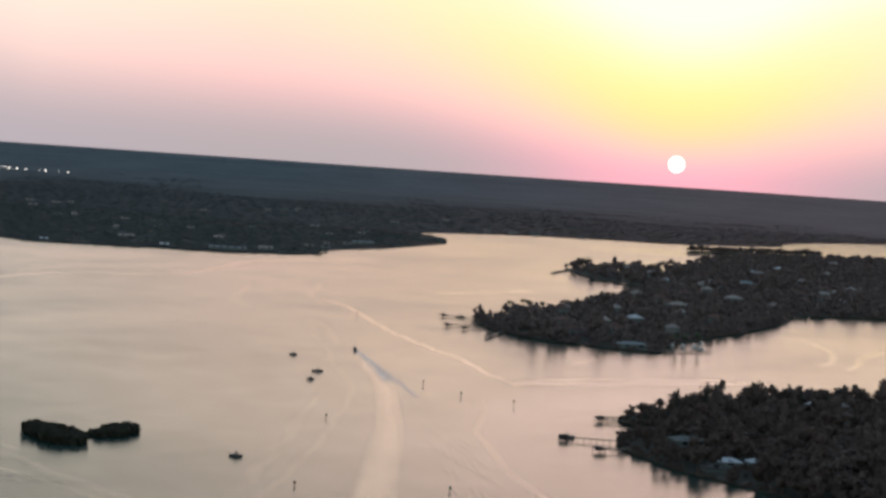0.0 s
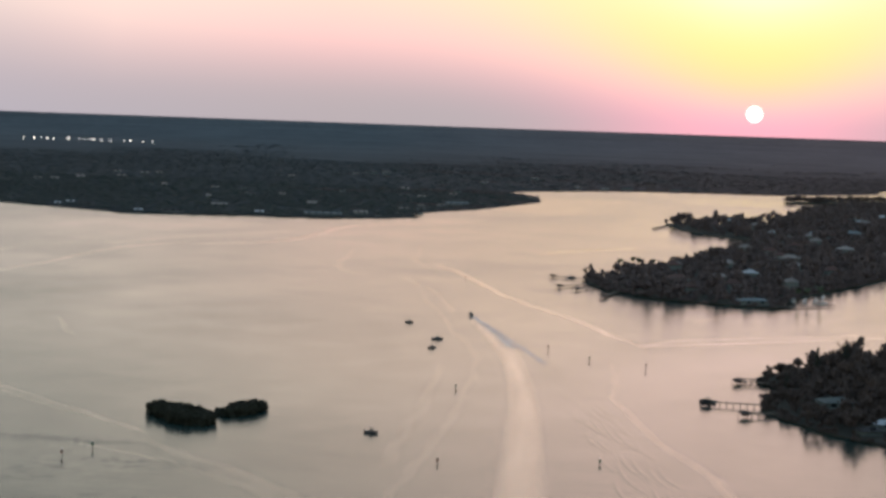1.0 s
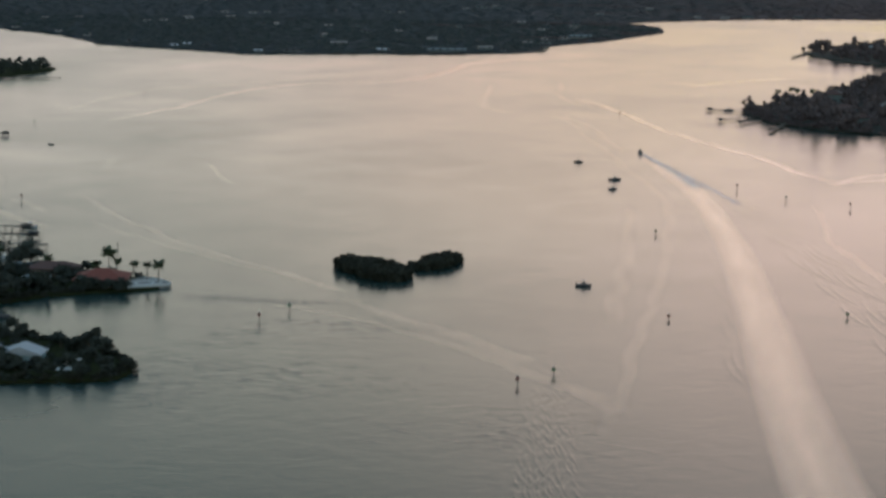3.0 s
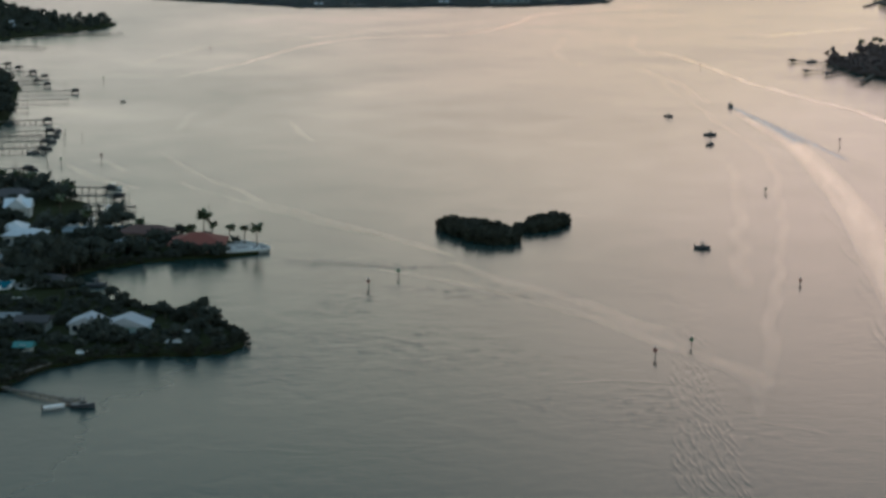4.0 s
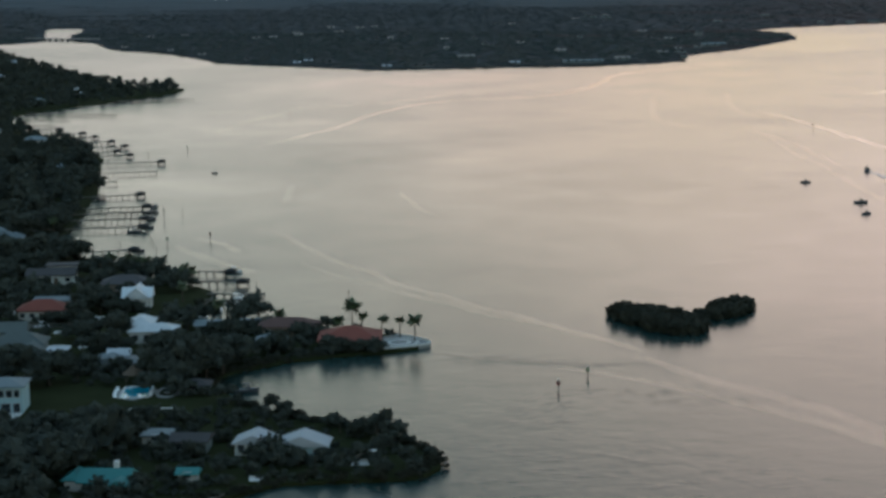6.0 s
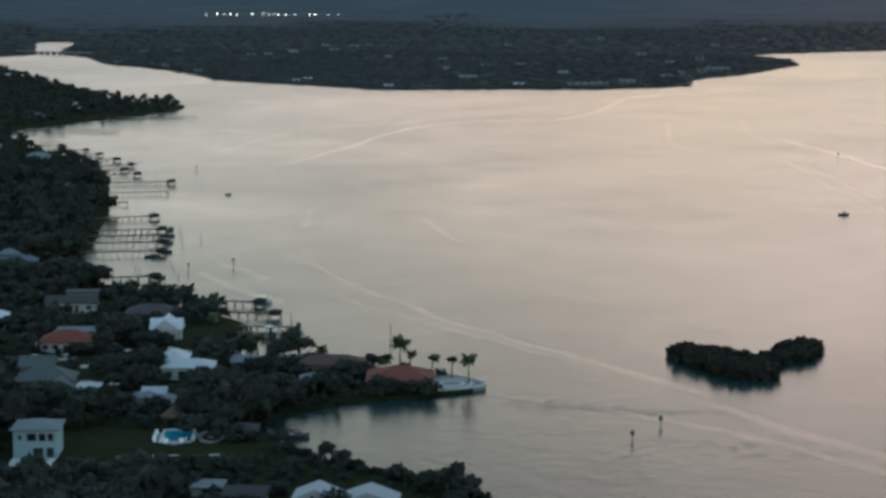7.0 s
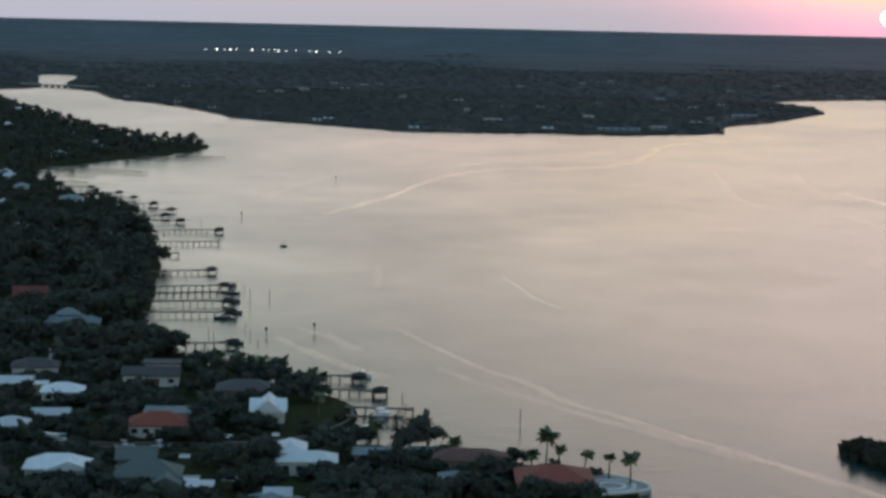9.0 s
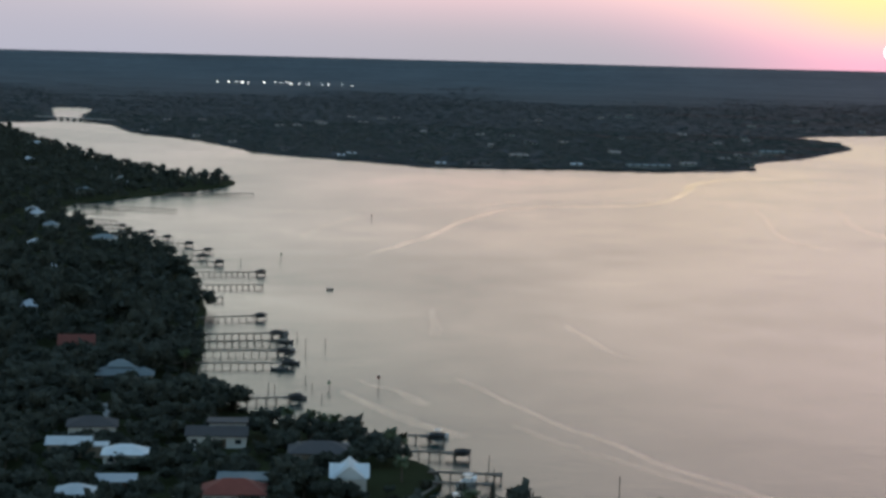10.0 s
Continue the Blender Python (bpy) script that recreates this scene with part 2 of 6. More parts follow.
def tube(bm, a, b, ra, rb, n=8):
    a, b = Vector(a), Vector(b)
    q = (b - a).to_track_quat("Z", "Y")
    rings = []
    for p, r in ((a, ra), (b, rb)):
        rings.append([bm.verts.new(p + q @ Vector((r * math.cos(k * math.tau / n), r * math.sin(k * math.tau / n), 0))) for k in range(n)])
    for k in range(n):
        bm.faces.new((rings[0][k], rings[0][(k + 1) % n], rings[1][(k + 1) % n], rings[1][k]))
    bm.faces.new(rings[1])
    bm.faces.new(rings[0][::-1])
    return bm


def spline(points, step, closed=False):
    """Points along a smooth curve through the given corners."""
    pts = [np.array(p, float) for p in points]
    n = len(pts)
    out = []
    for i in range(n if closed else n - 1):
        if closed:
            p0, p1, p2, p3 = pts[i - 1], pts[i], pts[(i + 1) % n], pts[(i + 2) % n]
        else:
            p0, p1, p2, p3 = pts[max(i - 1, 0)], pts[i], pts[i + 1], pts[min(i + 2, n - 1)]
        k = max(1, int(np.linalg.norm(p2 - p1) / step))
        for s in np.arange(k) / k:
            out.append(0.5 * (2 * p1 + (p2 - p0) * s + (2 * p0 - 5 * p1 + 4 * p2 - p3) * s * s + (3 * p1 - p0 - 3 * p2 + p3) * s ** 3))
    if not closed:
        out.append(pts[-1])
    return np.array(out)


def roughen(line, amount, size, seed):
    out = line.copy()
    for i, p in enumerate(line):
        q = Vector((p[0] / size + seed, p[1] / size, seed * 1.7))
        out[i, 0] += amount * noise.noise(q)
        out[i, 1] += amount * noise.noise(q + Vector((31, 7, 3)))
    return out


def inside(poly, pts):
    """Which points lie in the polygon."""
    x, y = pts[:, 0], pts[:, 1]
    res = np.zeros(len(pts), bool)
    x0, y0 = poly[:, 0], poly[:, 1]
    x1, y1 = np.roll(x0, -1), np.roll(y0, -1)
    for a, b, c, d in zip(x0, y0, x1, y1):
        if b == d:
            continue
        hit = ((b > y) != (d > y)) & (x < (c - a) * (y - b) / (d - b) + a)
        res ^= hit
    return res


RIM, BEND = 3200.0, 1550.0   # from RIM on, the land is drawn together and raised so that it ends at the horizon in the camera's view


def land_height(x, y):
    r = np.hypot(x, y)
    q = np.clip((r - RIM) / BEND, 0, 0.9995)
    far = RIM - BEND * np.log(1 - q)
    edge = np.clip((r - 4450.0) / 295.0, 0, 1)
    return 0.8 + np.where(r > RIM, 95.0 * (1 - r / np.maximum(far, 1.0)), 0.0) + (16.0 + 2.5 * np.clip(x / 800.0 + 0.6, 0, 1)) * edge * edge


def land_sheet(name, outline, mat, label, inner=None, drop=2.5):
    from_2d = [Vector((float(p[0]), float(p[1]))) for p in outline]
    n = len(from_2d)
    if inner is not None and len(inner):
        keep = inside(outline, inner)
        from_2d += [Vector((float(p[0]), float(p[1]))) for p in inner[keep]]
    res = geometry_cdt(from_2d, n)
    co, faces = res
    co = np.array([(v[0], v[1]) for v in co])
    z = land_height(co[:, 0], co[:, 1])
    verts = [(a, b, c) for (a, b), c in zip(co.tolist(), z.tolist())]
    k = len(verts)
    verts += [(float(p[0]), float(p[1]), float(land_height(p[0], p[1])) - drop) for p in outline]
    faces = [tuple(f) for f in faces] + [(i, k + i, k + (i + 1) % n, (i + 1) % n) for i in range(n)]
    me = bpy.data.meshes.new(name)
    me.from_pydata(verts, [], faces)
    bm = bmesh.new()
    bm.from_mesh(me)
    bmesh.ops.recalc_face_normals(bm, faces=bm.faces)
    bm.to_mesh(me)
    bm.free()
    me.materials.append(mat)
    return tagged(new(name, me), label, "land", kind="structure")


def geometry_cdt(points, n):
    from mathutils import geometry
    edges = [(i, (i + 1) % n) for i in range(n)]
    v, _, f, _, _, _ = geometry.delaunay_2d_cdt(points, edges, [list(range(n))], 1, 1e-4)
    return v, f


# ---------------------------------------------------------------- shores

WEST_POINT = [(-2600, 2330), (-1300, 2190), (-1120, 2110), (-1036, 1999), (-920, 1826), (-850, 1725), (-794, 1643), (-721, 1536), (-684, 1482), (-645, 1440),
              (-590, 1412), (-566, 1392), (-556, 1345), (-565, 1265), (-582, 1150), (-560, 1095), (-535, 1055), (-500, 1008), (-466, 975), (-419, 905), (-402, 868)]
WEST_BANK = [(-386, 832), (-364, 780), (-340, 716), (-320, 658), (-314, 636), (-307, 617), (-297, 601), (-284, 589), (-274, 578), (-262, 568), (-244, 556), (-230, 546), (-220, 537), (-215.5, 522),
             (-218, 504), (-226, 492), (-244, 484), (-263, 477.5), (-264, 474), (-243, 479), (-228, 486), (-218, 492), (-210, 495), (-203, 496), (-190, 492), (-170, 489), (-150, 483), (-142, 477), (-141, 473), (-147, 467)]
WEST_CANAL = [(-158, 459), (-168, 450), (-174, 443), (-178, 432), (-177, 421), (-171, 414), (-160, 403), (-140, 394), (-126, 388), (-116, 375), (-110.5, 364), (-111.5, 356.5), (-122, 351.5),
              (-135, 346), (-140.5, 339), (-144.5, 331), (-145.5, 322), (-144.5, 317), (-143.5, 311), (-146, 303), (-149.5, 296), (-153, 290), (-164, 281), (-190, 270), (-300, 250), (-600, 190), (-2600, -300)]
WEST = WEST_POINT + WEST_BANK + WEST_CANAL
MAIN = [(-4300, 1900), (-2500, 2450), (-1400, 2230), (-1180, 2195), (-1110, 2195), (-1105, 2275), (-1180, 2440), (-1290, 2690), (-1235, 2690), (-1130, 2420), (-1075, 2300),
        (-1050, 2255), (-993, 2195), (-907, 2042), (-814, 1955), (-737, 1857), (-679, 1768), (-634, 1732), (-571, 1695), (-524, 1668), (-489, 1645), (-438, 1660),
        (-378, 1686), (-316, 1705), (-240, 1776), (-246, 1870), (-198, 2045), (-172, 2210), (-165, 2280), (-190, 2420), (-234, 2530), (-160, 2655), (-75, 2747),
        (41, 2800), (126, 2832), (283, 3040), (330, 3300), (560, 3700), (900, 3850), (1700, 3500), (4300, 1900)]
NORTH = [(-10, 1135), (8, 1076), (40, 1031), (78, 1012), (108, 1004), (114, 1012), (117, 1044), (125, 1080), (143, 1132), (163, 1186), (184, 1252), (199, 1300), (211, 1384), (242, 1425), (290, 1450), (480, 1520), (1500, 1900),
         (2500, 2500), (1200, 2750), (440, 2680), (300, 2590), (205, 2430), (165, 2280), (140, 2130), (122, 2040), (105, 1950), (62, 1915), (20, 1885), (10, 1855), (38, 1739), (73, 1678), (95, 1640),
         (92, 1580), (85, 1520), (74, 1465), (60, 1398), (46, 1334), (29, 1238), (5, 1175), (-9, 1155)]
EAST = [(108, 658), (103, 640), (100.5, 625), (101, 608), (109, 586), (123, 561), (138, 543), (152, 527), (167, 512), (205, 482), (330, 400), (900, 280), (900, 900), (330, 850), (230, 815), (180, 790), (148, 764), (126, 742), (110, 718), (102, 702), (98.5, 690), (100, 680), (105, 668)]
ISLET = [(-105.5, 527), (-102.5, 520), (-97.5, 512.5), (-90.5, 504), (-84.2, 499.5), (-79, 499.5), (-76.2, 503), (-77.2, 510), (-81, 518), (-84.2, 522.5), (-90, 524), (-96, 526), (-99.5, 528.5), (-103.5, 530)]
ISLET_END = [(-84.5, 523.5), (-78.6, 521.5), (-72.3, 522.5), (-68.9, 530), (-67.2, 537.5), (-68.3, 545), (-71.5, 546), (-76.4, 541), (-82, 531)]
STRIP = [(140, 2555), (190, 2590), (260, 2680), (330, 2740), (330, 2780), (270, 2740), (200, 2660), (150, 2600)]


def grid_inside(x0, x1, y0, y1, step):
    gx, gy = np.meshgrid(np.arange(x0, x1, step), np.arange(y0, y1, step))
    return np.stack([gx.ravel(), gy.ravel()], 1)


far_arc = [(4745 * math.sin(a), 4745 * math.cos(a)) for a in np.linspace(radians(66), radians(-66), 60)]
main_line = np.array(list(roughen(spline(MAIN, 12), 5, 25, 3)) + far_arc)
rings = np.array([(r * math.sin(a), r * math.cos(a)) for r in (2900, 3100, 3300, 3500, 3700, 3900, 4050, 4200, 4300, 4400, 4480, 4550, 4610, 4660, 4700, 4725, 4740) for a in np.linspace(radians(-65), radians(65), 90)])
land_sheet("ground_mainland", main_line, FOREST_FLOOR, "wooded mainland with its far part raised to the horizon", rings)
west_line = roughen(spline(WEST, 4), 1.2, 9, 5)
land_sheet("ground_west", west_line, GRASS, "low wooded shore with houses and canals")
north_line = roughen(spline(NORTH, 8, True), 3, 20, 7)
land_sheet("ground_north", north_line, SOIL, "low wooded peninsula with two points")
east_line = roughen(spline(EAST, 4, True), 1.5, 9, 9)
land_sheet("ground_east", east_line, SOIL, "low wooded point with docks")
islet_line = roughen(spline(ISLET, 2, True), 0.8, 5, 11)
islet_end = roughen(spline(ISLET_END, 2, True), 0.8, 5, 12)
strip_line = roughen(spline(STRIP, 8, True), 3, 20, 13)
land_sheet("ground_strip", strip_line, SOIL, "narrow wooded strip of land")

bm = bmesh.new()
disc_ring = [bm.verts.new((4740 * math.cos(k * math.tau / 96), 4740 * math.sin(k * math.tau / 96), 0)) for k in range(96)]
bm.faces.new(disc_ring)
tagged(part("water", bm, WATER), "calm grey-green bay water reflecting the dusk sky", "water", kind="structure")

# ---------------------------------------------------------------- trees and woods


def crown_arrays(seed, cards, lobes, radius, height, base, leaf, core=0.68):
    """A crown of leaf clumps on the skins of several lobes, round a dark core."""
    rng = np.random.default_rng(seed)
    verts, tris = [], []
    cen = []
    for k in range(lobes):
        a, rr = rng.uniform(0, math.tau), radius * 0.64 * math.sqrt(rng.uniform(0.05, 1))
        cen.append((rr * math.cos(a), rr * math.sin(a), base + height * rng.uniform(0.22, 0.78), radius * rng.uniform(0.3, 0.56)))
    for k in range(cards):
        cx, cy, cz, cr = cen[rng.integers(lobes)]
        d = rng.normal(size=3)
        d[2] = abs(d[2]) * 0.9 - 0.25
        d /= np.linalg.norm(d)
        p = np.array((cx, cy, cz)) + d * cr * rng.uniform(0.62, 1.2) * np.array((1, 1, height / radius * 0.55))
        n = d + rng.normal(size=3) * 0.55
        n /= np.linalg.norm(n)
        t = np.cross(n, rng.normal(size=3))
        t /= np.linalg.norm(t)
        b = np.cross(n, t)
        s = leaf * rng.uniform(0.6, 1.35)
        i = len(verts)
        verts += [p - t * s, p - b * s * 0.7 - n * s * 0.25, p + t * s, p + b * s * 0.7 - n * s * 0.2]
        tris += [(i, i + 1, i + 2), (i, i + 2, i + 3)]
    if core:
        bmc = bmesh.new()
        for cx, cy, cz, cr in cen:
            bmesh.ops.create_icosphere(bmc, subdivisions=1, radius=1.0, matrix=Matrix.Translation((cx, cy, cz)) @ Matrix.Diagonal((cr * core, cr * core, cr * core * height / radius * 0.58, 1)))
        bmesh.ops.triangulate(bmc, faces=bmc.faces)
        bmc.verts.index_update()
        i = len(verts)
        verts += [np.array(v.co) * (1 + 0.12 * rng.normal()) for v in bmc.verts]
        tris += [tuple(v.index + i for v in f.verts) for f in bmc.faces]
        bmc.free()
    return np.array(verts), np.array(tris)


def woods(name, spots, variants, mat, label, seed, size=(0.75, 1.3), tall=1.0, smooth=False, sink=0.3, uneven=0.2):
    """Many crowns joined into one piece of woodland. spots: x, y, scale."""
    rng = np.random.default_rng(seed)
    vs, ts, at = [], [], 0
    which = rng.integers(len(variants), size=len(spots))
    for k, (v, t) in enumerate(variants):
        sel = spots[which == k]
        if not len(sel):
            continue
        a = rng.uniform(0, math.tau, len(sel))
        s = rng.uniform(*size, len(sel)) * sel[:, 2]
        sz = s * rng.uniform(1 - uneven, 1 + uneven, len(sel)) * tall
        ca, sa = np.cos(a), np.sin(a)
        x = (v[None, :, 0] * ca[:, None] - v[None, :, 1] * sa[:, None]) * s[:, None] + sel[:, 0:1]
        y = (v[None, :, 0] * sa[:, None] + v[None, :, 1] * ca[:, None]) * s[:, None] + sel[:, 1:2]
        z = v[None, :, 2] * sz[:, None] + land_height(sel[:, 0], sel[:, 1])[:, None] - sink
        vs.append(np.stack([x, y, z], 2).reshape(-1, 3))
        ts.append((t[None] + (np.arange(len(sel)) * len(v))[:, None, None]).reshape(-1, 3) + at)
        at += len(sel) * len(v)
    me = mesh_arrays(name, np.concatenate(vs), np.concatenate(ts), mat, smooth)
    return tagged(new(name, me), label, "trees", kind="stuff")


def scatter(poly, box4, spacing, seed, keep=None, inset=0.0, scale=None):
    rng = np.random.default_rng(seed)
    g = grid_inside(*box4, spacing)
    g = g + rng.uniform(-0.6, 0.6, g.shape) * spacing
    g = g[inside(poly, g)]
    for dx, dy in ((inset, 0), (-inset, 0), (0, inset), (0, -inset)) if inset else ():
        g = g[inside(poly, g + np.array((dx, dy)))]
    if keep is not None:
        g = g[keep(g)]
    s = np.ones(len(g)) if scale is None else scale(g)
    return np.concatenate([g, s[:, None]], 1)[s > 0.16]


NEAR = [crown_arrays(s, 270, 12, 4.3, 5.5, 1.6, 0.52) for s in range(6)]
MID = [crown_arrays(s + 20, 80, 5, 4.6, 5.5, 1.3, 0.85) for s in range(6)]
FAR = [crown_arrays(s + 40, 22, 2, 4.2, 5.5, 1.0, 1.3) for s in range(6)]
UNDER = [crown_arrays(s + 90, 70, 3, 2.0, 2.0, 0.1, 0.36) for s in range(5)]
SMALL = [crown_arrays(s + 130, 100, 6, 3.6, 5.2, 1.2, 0.56) for s in range(6)]
SMALL_MID = [crown_arrays(s + 150, 30, 4, 3.8, 5.2, 1.0, 0.8) for s in range(6)]
FAR_SOFT = [crown_arrays(s + 80, 0, 3, 4.6, 5.0, 0.6, 1.3, 0.9) for s in range(6)]
BUSH = [crown_arrays(s + 60, 150, 5, 2.1, 2.2, 0.1, 0.34) for s in range(5)]


def wedge(g, lo, hi, near=0.0, away=9999.0):
    b = np.degrees(np.arctan2(g[:, 0], g[:, 1]))
    r = np.hypot(g[:, 0], g[:, 1])
    return (b > lo) & (b < hi) & (r > near) & (r < away)
def seen(g):
    """The stretch of the plan that falls within the camera's view along its path."""
    x, y = g[:, 0], g[:, 1]
    return (x > -140 - (y - 110) * 0.52) & (x < 130 + (y + 135) * 0.13)


CLEAR = []   # x, y, radius kept free of woods


def open_ground(g):
    ok = seen(g)
    for x, y, r in CLEAR:
        ok &= np.hypot(g[:, 0] - x, g[:, 1] - y) > r
    return ok


ROOF_WHITE = material("white_metal_roof", (0.45, 0.49, 0.52), 0.6, vary=0.26, scale=0.4, fine=4.0)
ROOF_RED = material("red_clay_tiles", (0.148, 0.044, 0.032), 0.85, vary=0.25, scale=0.6, fine=7.0)
ROOF_BROWN = material("brown_red_tiles", (0.085, 0.048, 0.042), 0.9, vary=0.25, scale=0.6, fine=7.0)
ROOF_GREY = material("grey_shingles", (0.055, 0.053, 0.056), 0.9, vary=0.2, scale=0.6, fine=7.0)
ROOF_BLUE = material("blue_grey_roof", (0.13, 0.16, 0.175), 0.75, vary=0.15, scale=0.5, fine=6.0)
ROOF_SAGE = material("sage_green_roof", (0.075, 0.092, 0.092), 0.8, vary=0.18, scale=0.5, fine=6.0)
ROOF_TEAL = material("turquoise_roof", (0.035, 0.15, 0.15), 0.75, vary=0.15, scale=0.5, fine=6.0)
ROOF_PALE = material("pale_grey_roof", (0.34, 0.37, 0.40), 0.75, vary=0.15, scale=0.5, fine=6.0)
ROOF_SAND = material("weathered_sand_roof", (0.20, 0.18, 0.17), 0.85, vary=0.35, scale=0.5, fine=6.0)
THATCH = material("thatch", (0.13, 0.10, 0.075), 0.95, vary=0.3, scale=2.0, fine=14.0)
WALL_WHITE = material("white_stucco", (0.5, 0.51, 0.5), 0.9, vary=0.1, scale=0.5, fine=5.0)
WALL_TAN = material("tan_stucco", (0.24, 0.20, 0.16), 0.9, vary=0.12, scale=0.5, fine=5.0)
WALL_GREY = material("grey_green_siding", (0.15, 0.18, 0.18), 0.9, vary=0.12, scale=0.5, fine=5.0)
WALL_AQUA = material("pale_aqua_siding", (0.36, 0.50, 0.53), 0.85, vary=0.1, scale=0.5, fine=5.0)
FRAME = material("white_frame_paint", (0.40, 0.40, 0.40), 0.5, vary=0.1)
GLASS = material("dark_window_glass", (0.02, 0.025, 0.03), 0.08, vary=0.1, bump=0, spec=0.5)
DOOR = material("dark_door_paint", (0.10, 0.07, 0.05), 0.6, vary=0.15)
PAVING = material("pale_paving", (0.52, 0.52, 0.50), 0.85, vary=0.15, scale=0.3, fine=3.0)
CONCRETE = material("grey_concrete", (0.25, 0.25, 0.245), 0.9, vary=0.2, scale=0.4, fine=4.0)
WOOD = material("weathered_dock_wood", (0.10, 0.088, 0.075), 0.9, vary=0.25, scale=1.0, fine=8.0)
PILE = material("wet_dark_pile", (0.07, 0.06, 0.05), 0.8, vary=0.25, scale=1.0, fine=8.0)
POOL = material("pool_water", (0.02, 0.26, 0.36), 0.05, vary=0.1, bump=0.1, fine=1.5, spec=0.5)
CLOTH = material("white_canvas", (0.78, 0.78, 0.76), 0.9, vary=0.08)
HULL_WHITE = material("white_gelcoat", (0.62, 0.63, 0.64), 0.3, vary=0.06, spec=0.5)
HULL_DARK = material("dark_hull_paint", (0.05, 0.055, 0.065), 0.4, vary=0.15, spec=0.5)
METAL = material("grey_metal", (0.35, 0.35, 0.36), 0.45, 0.8, vary=0.1)
RED_BOARD = material("red_dayboard", (0.10, 0.02, 0.018), 0.6, vary=0.1)
GREEN_BOARD = material("green_dayboard", (0.02, 0.10, 0.05), 0.6, vary=0.1)

EYE_SIDE = Vector((0.30, -0.95))   # from the west shore towards the camera over the bay


def roof_bm(kind, x0, x1, y0, y1, z, rise, over=0.6, thick=0.18):
    bm = bmesh.new()
    x0, x1, y0, y1 = x0 - over, x1 + over, y0 - over, y1 + over
    cx, cy = (x0 + x1) / 2, (y0 + y1) / 2
    low = [(x0, y0), (x1, y0), (x1, y1), (x0, y1)]
    if kind == "flat":
        return box(bm, x0, y0, z, x1, y1, z + 0.35)
    b = [bm.verts.new((x, y, z - thick)) for x, y in low]
    t = [bm.verts.new((x, y, z)) for x, y in low]
    for i in range(4):
        bm.faces.new((b[i], b[(i + 1) % 4], t[(i + 1) % 4], t[i]))
    bm.faces.new(b[::-1])
    if kind == "hip":
        k = min(x1 - x0, y1 - y0) / 2
        if x1 - x0 >= y1 - y0:
            r = [bm.verts.new((x0 + k * 0.95, cy, z + rise)), bm.verts.new((x1 - k * 0.95, cy, z + rise))]
            fs = ((t[0], t[1], r[1], r[0]), (t[1], t[2], r[1]), (t[2], t[3], r[0], r[1]), (t[3], t[0], r[0]))
        else:
            r = [bm.verts.new((cx, y0 + k * 0.95, z + rise)), bm.verts.new((cx, y1 - k * 0.95, z + rise))]
            fs = ((t[0], t[1], r[0]), (t[1], t[2], r[1], r[0]), (t[2], t[3], r[1]), (t[3], t[0], r[0], r[1]))
    elif kind == "gable":      # ridge along x
        r = [bm.verts.new((x0, cy, z + rise)), bm.verts.new((x1, cy, z + rise))]
        fs = ((t[0], t[1], r[1], r[0]), (t[1], t[2], r[1]), (t[2], t[3], r[0], r[1]), (t[3], t[0], r[0]))
    else:                       # "end": ridge along y, the gable looks at the bay
        r = [bm.verts.new((cx, y0, z + rise)), bm.verts.new((cx, y1, z + rise))]
        fs = ((t[0], t[1], r[0]), (t[1], t[2], r[1], r[0]), (t[2], t[3], r[1]), (t[3], t[0], r[0], r[1]))
    for f in fs:
        bm.faces.new(f)
    return bm


def window_part(parent, x, y, z, w, h):
    fr = bmesh.new()
    t = 0.12
    for a in ((x - w / 2, z, x + w / 2, z + t), (x - w / 2, z + h - t, x + w / 2, z + h), (x - w / 2, z + t, x - w / 2 + t, z + h - t), (x + w / 2 - t, z + t, x + w / 2, z + h - t)):
        box(fr, a[0], y - 0.10, a[1], a[2], y + 0.02, a[3])
    win = part("window", fr, FRAME, parent)
    part("pane", boxed(x - w / 2 + t, y - 0.05, z + t, x + w / 2 - t, y - 0.01, z + h - t), GLASS, win, "dark glass pane")
    return win


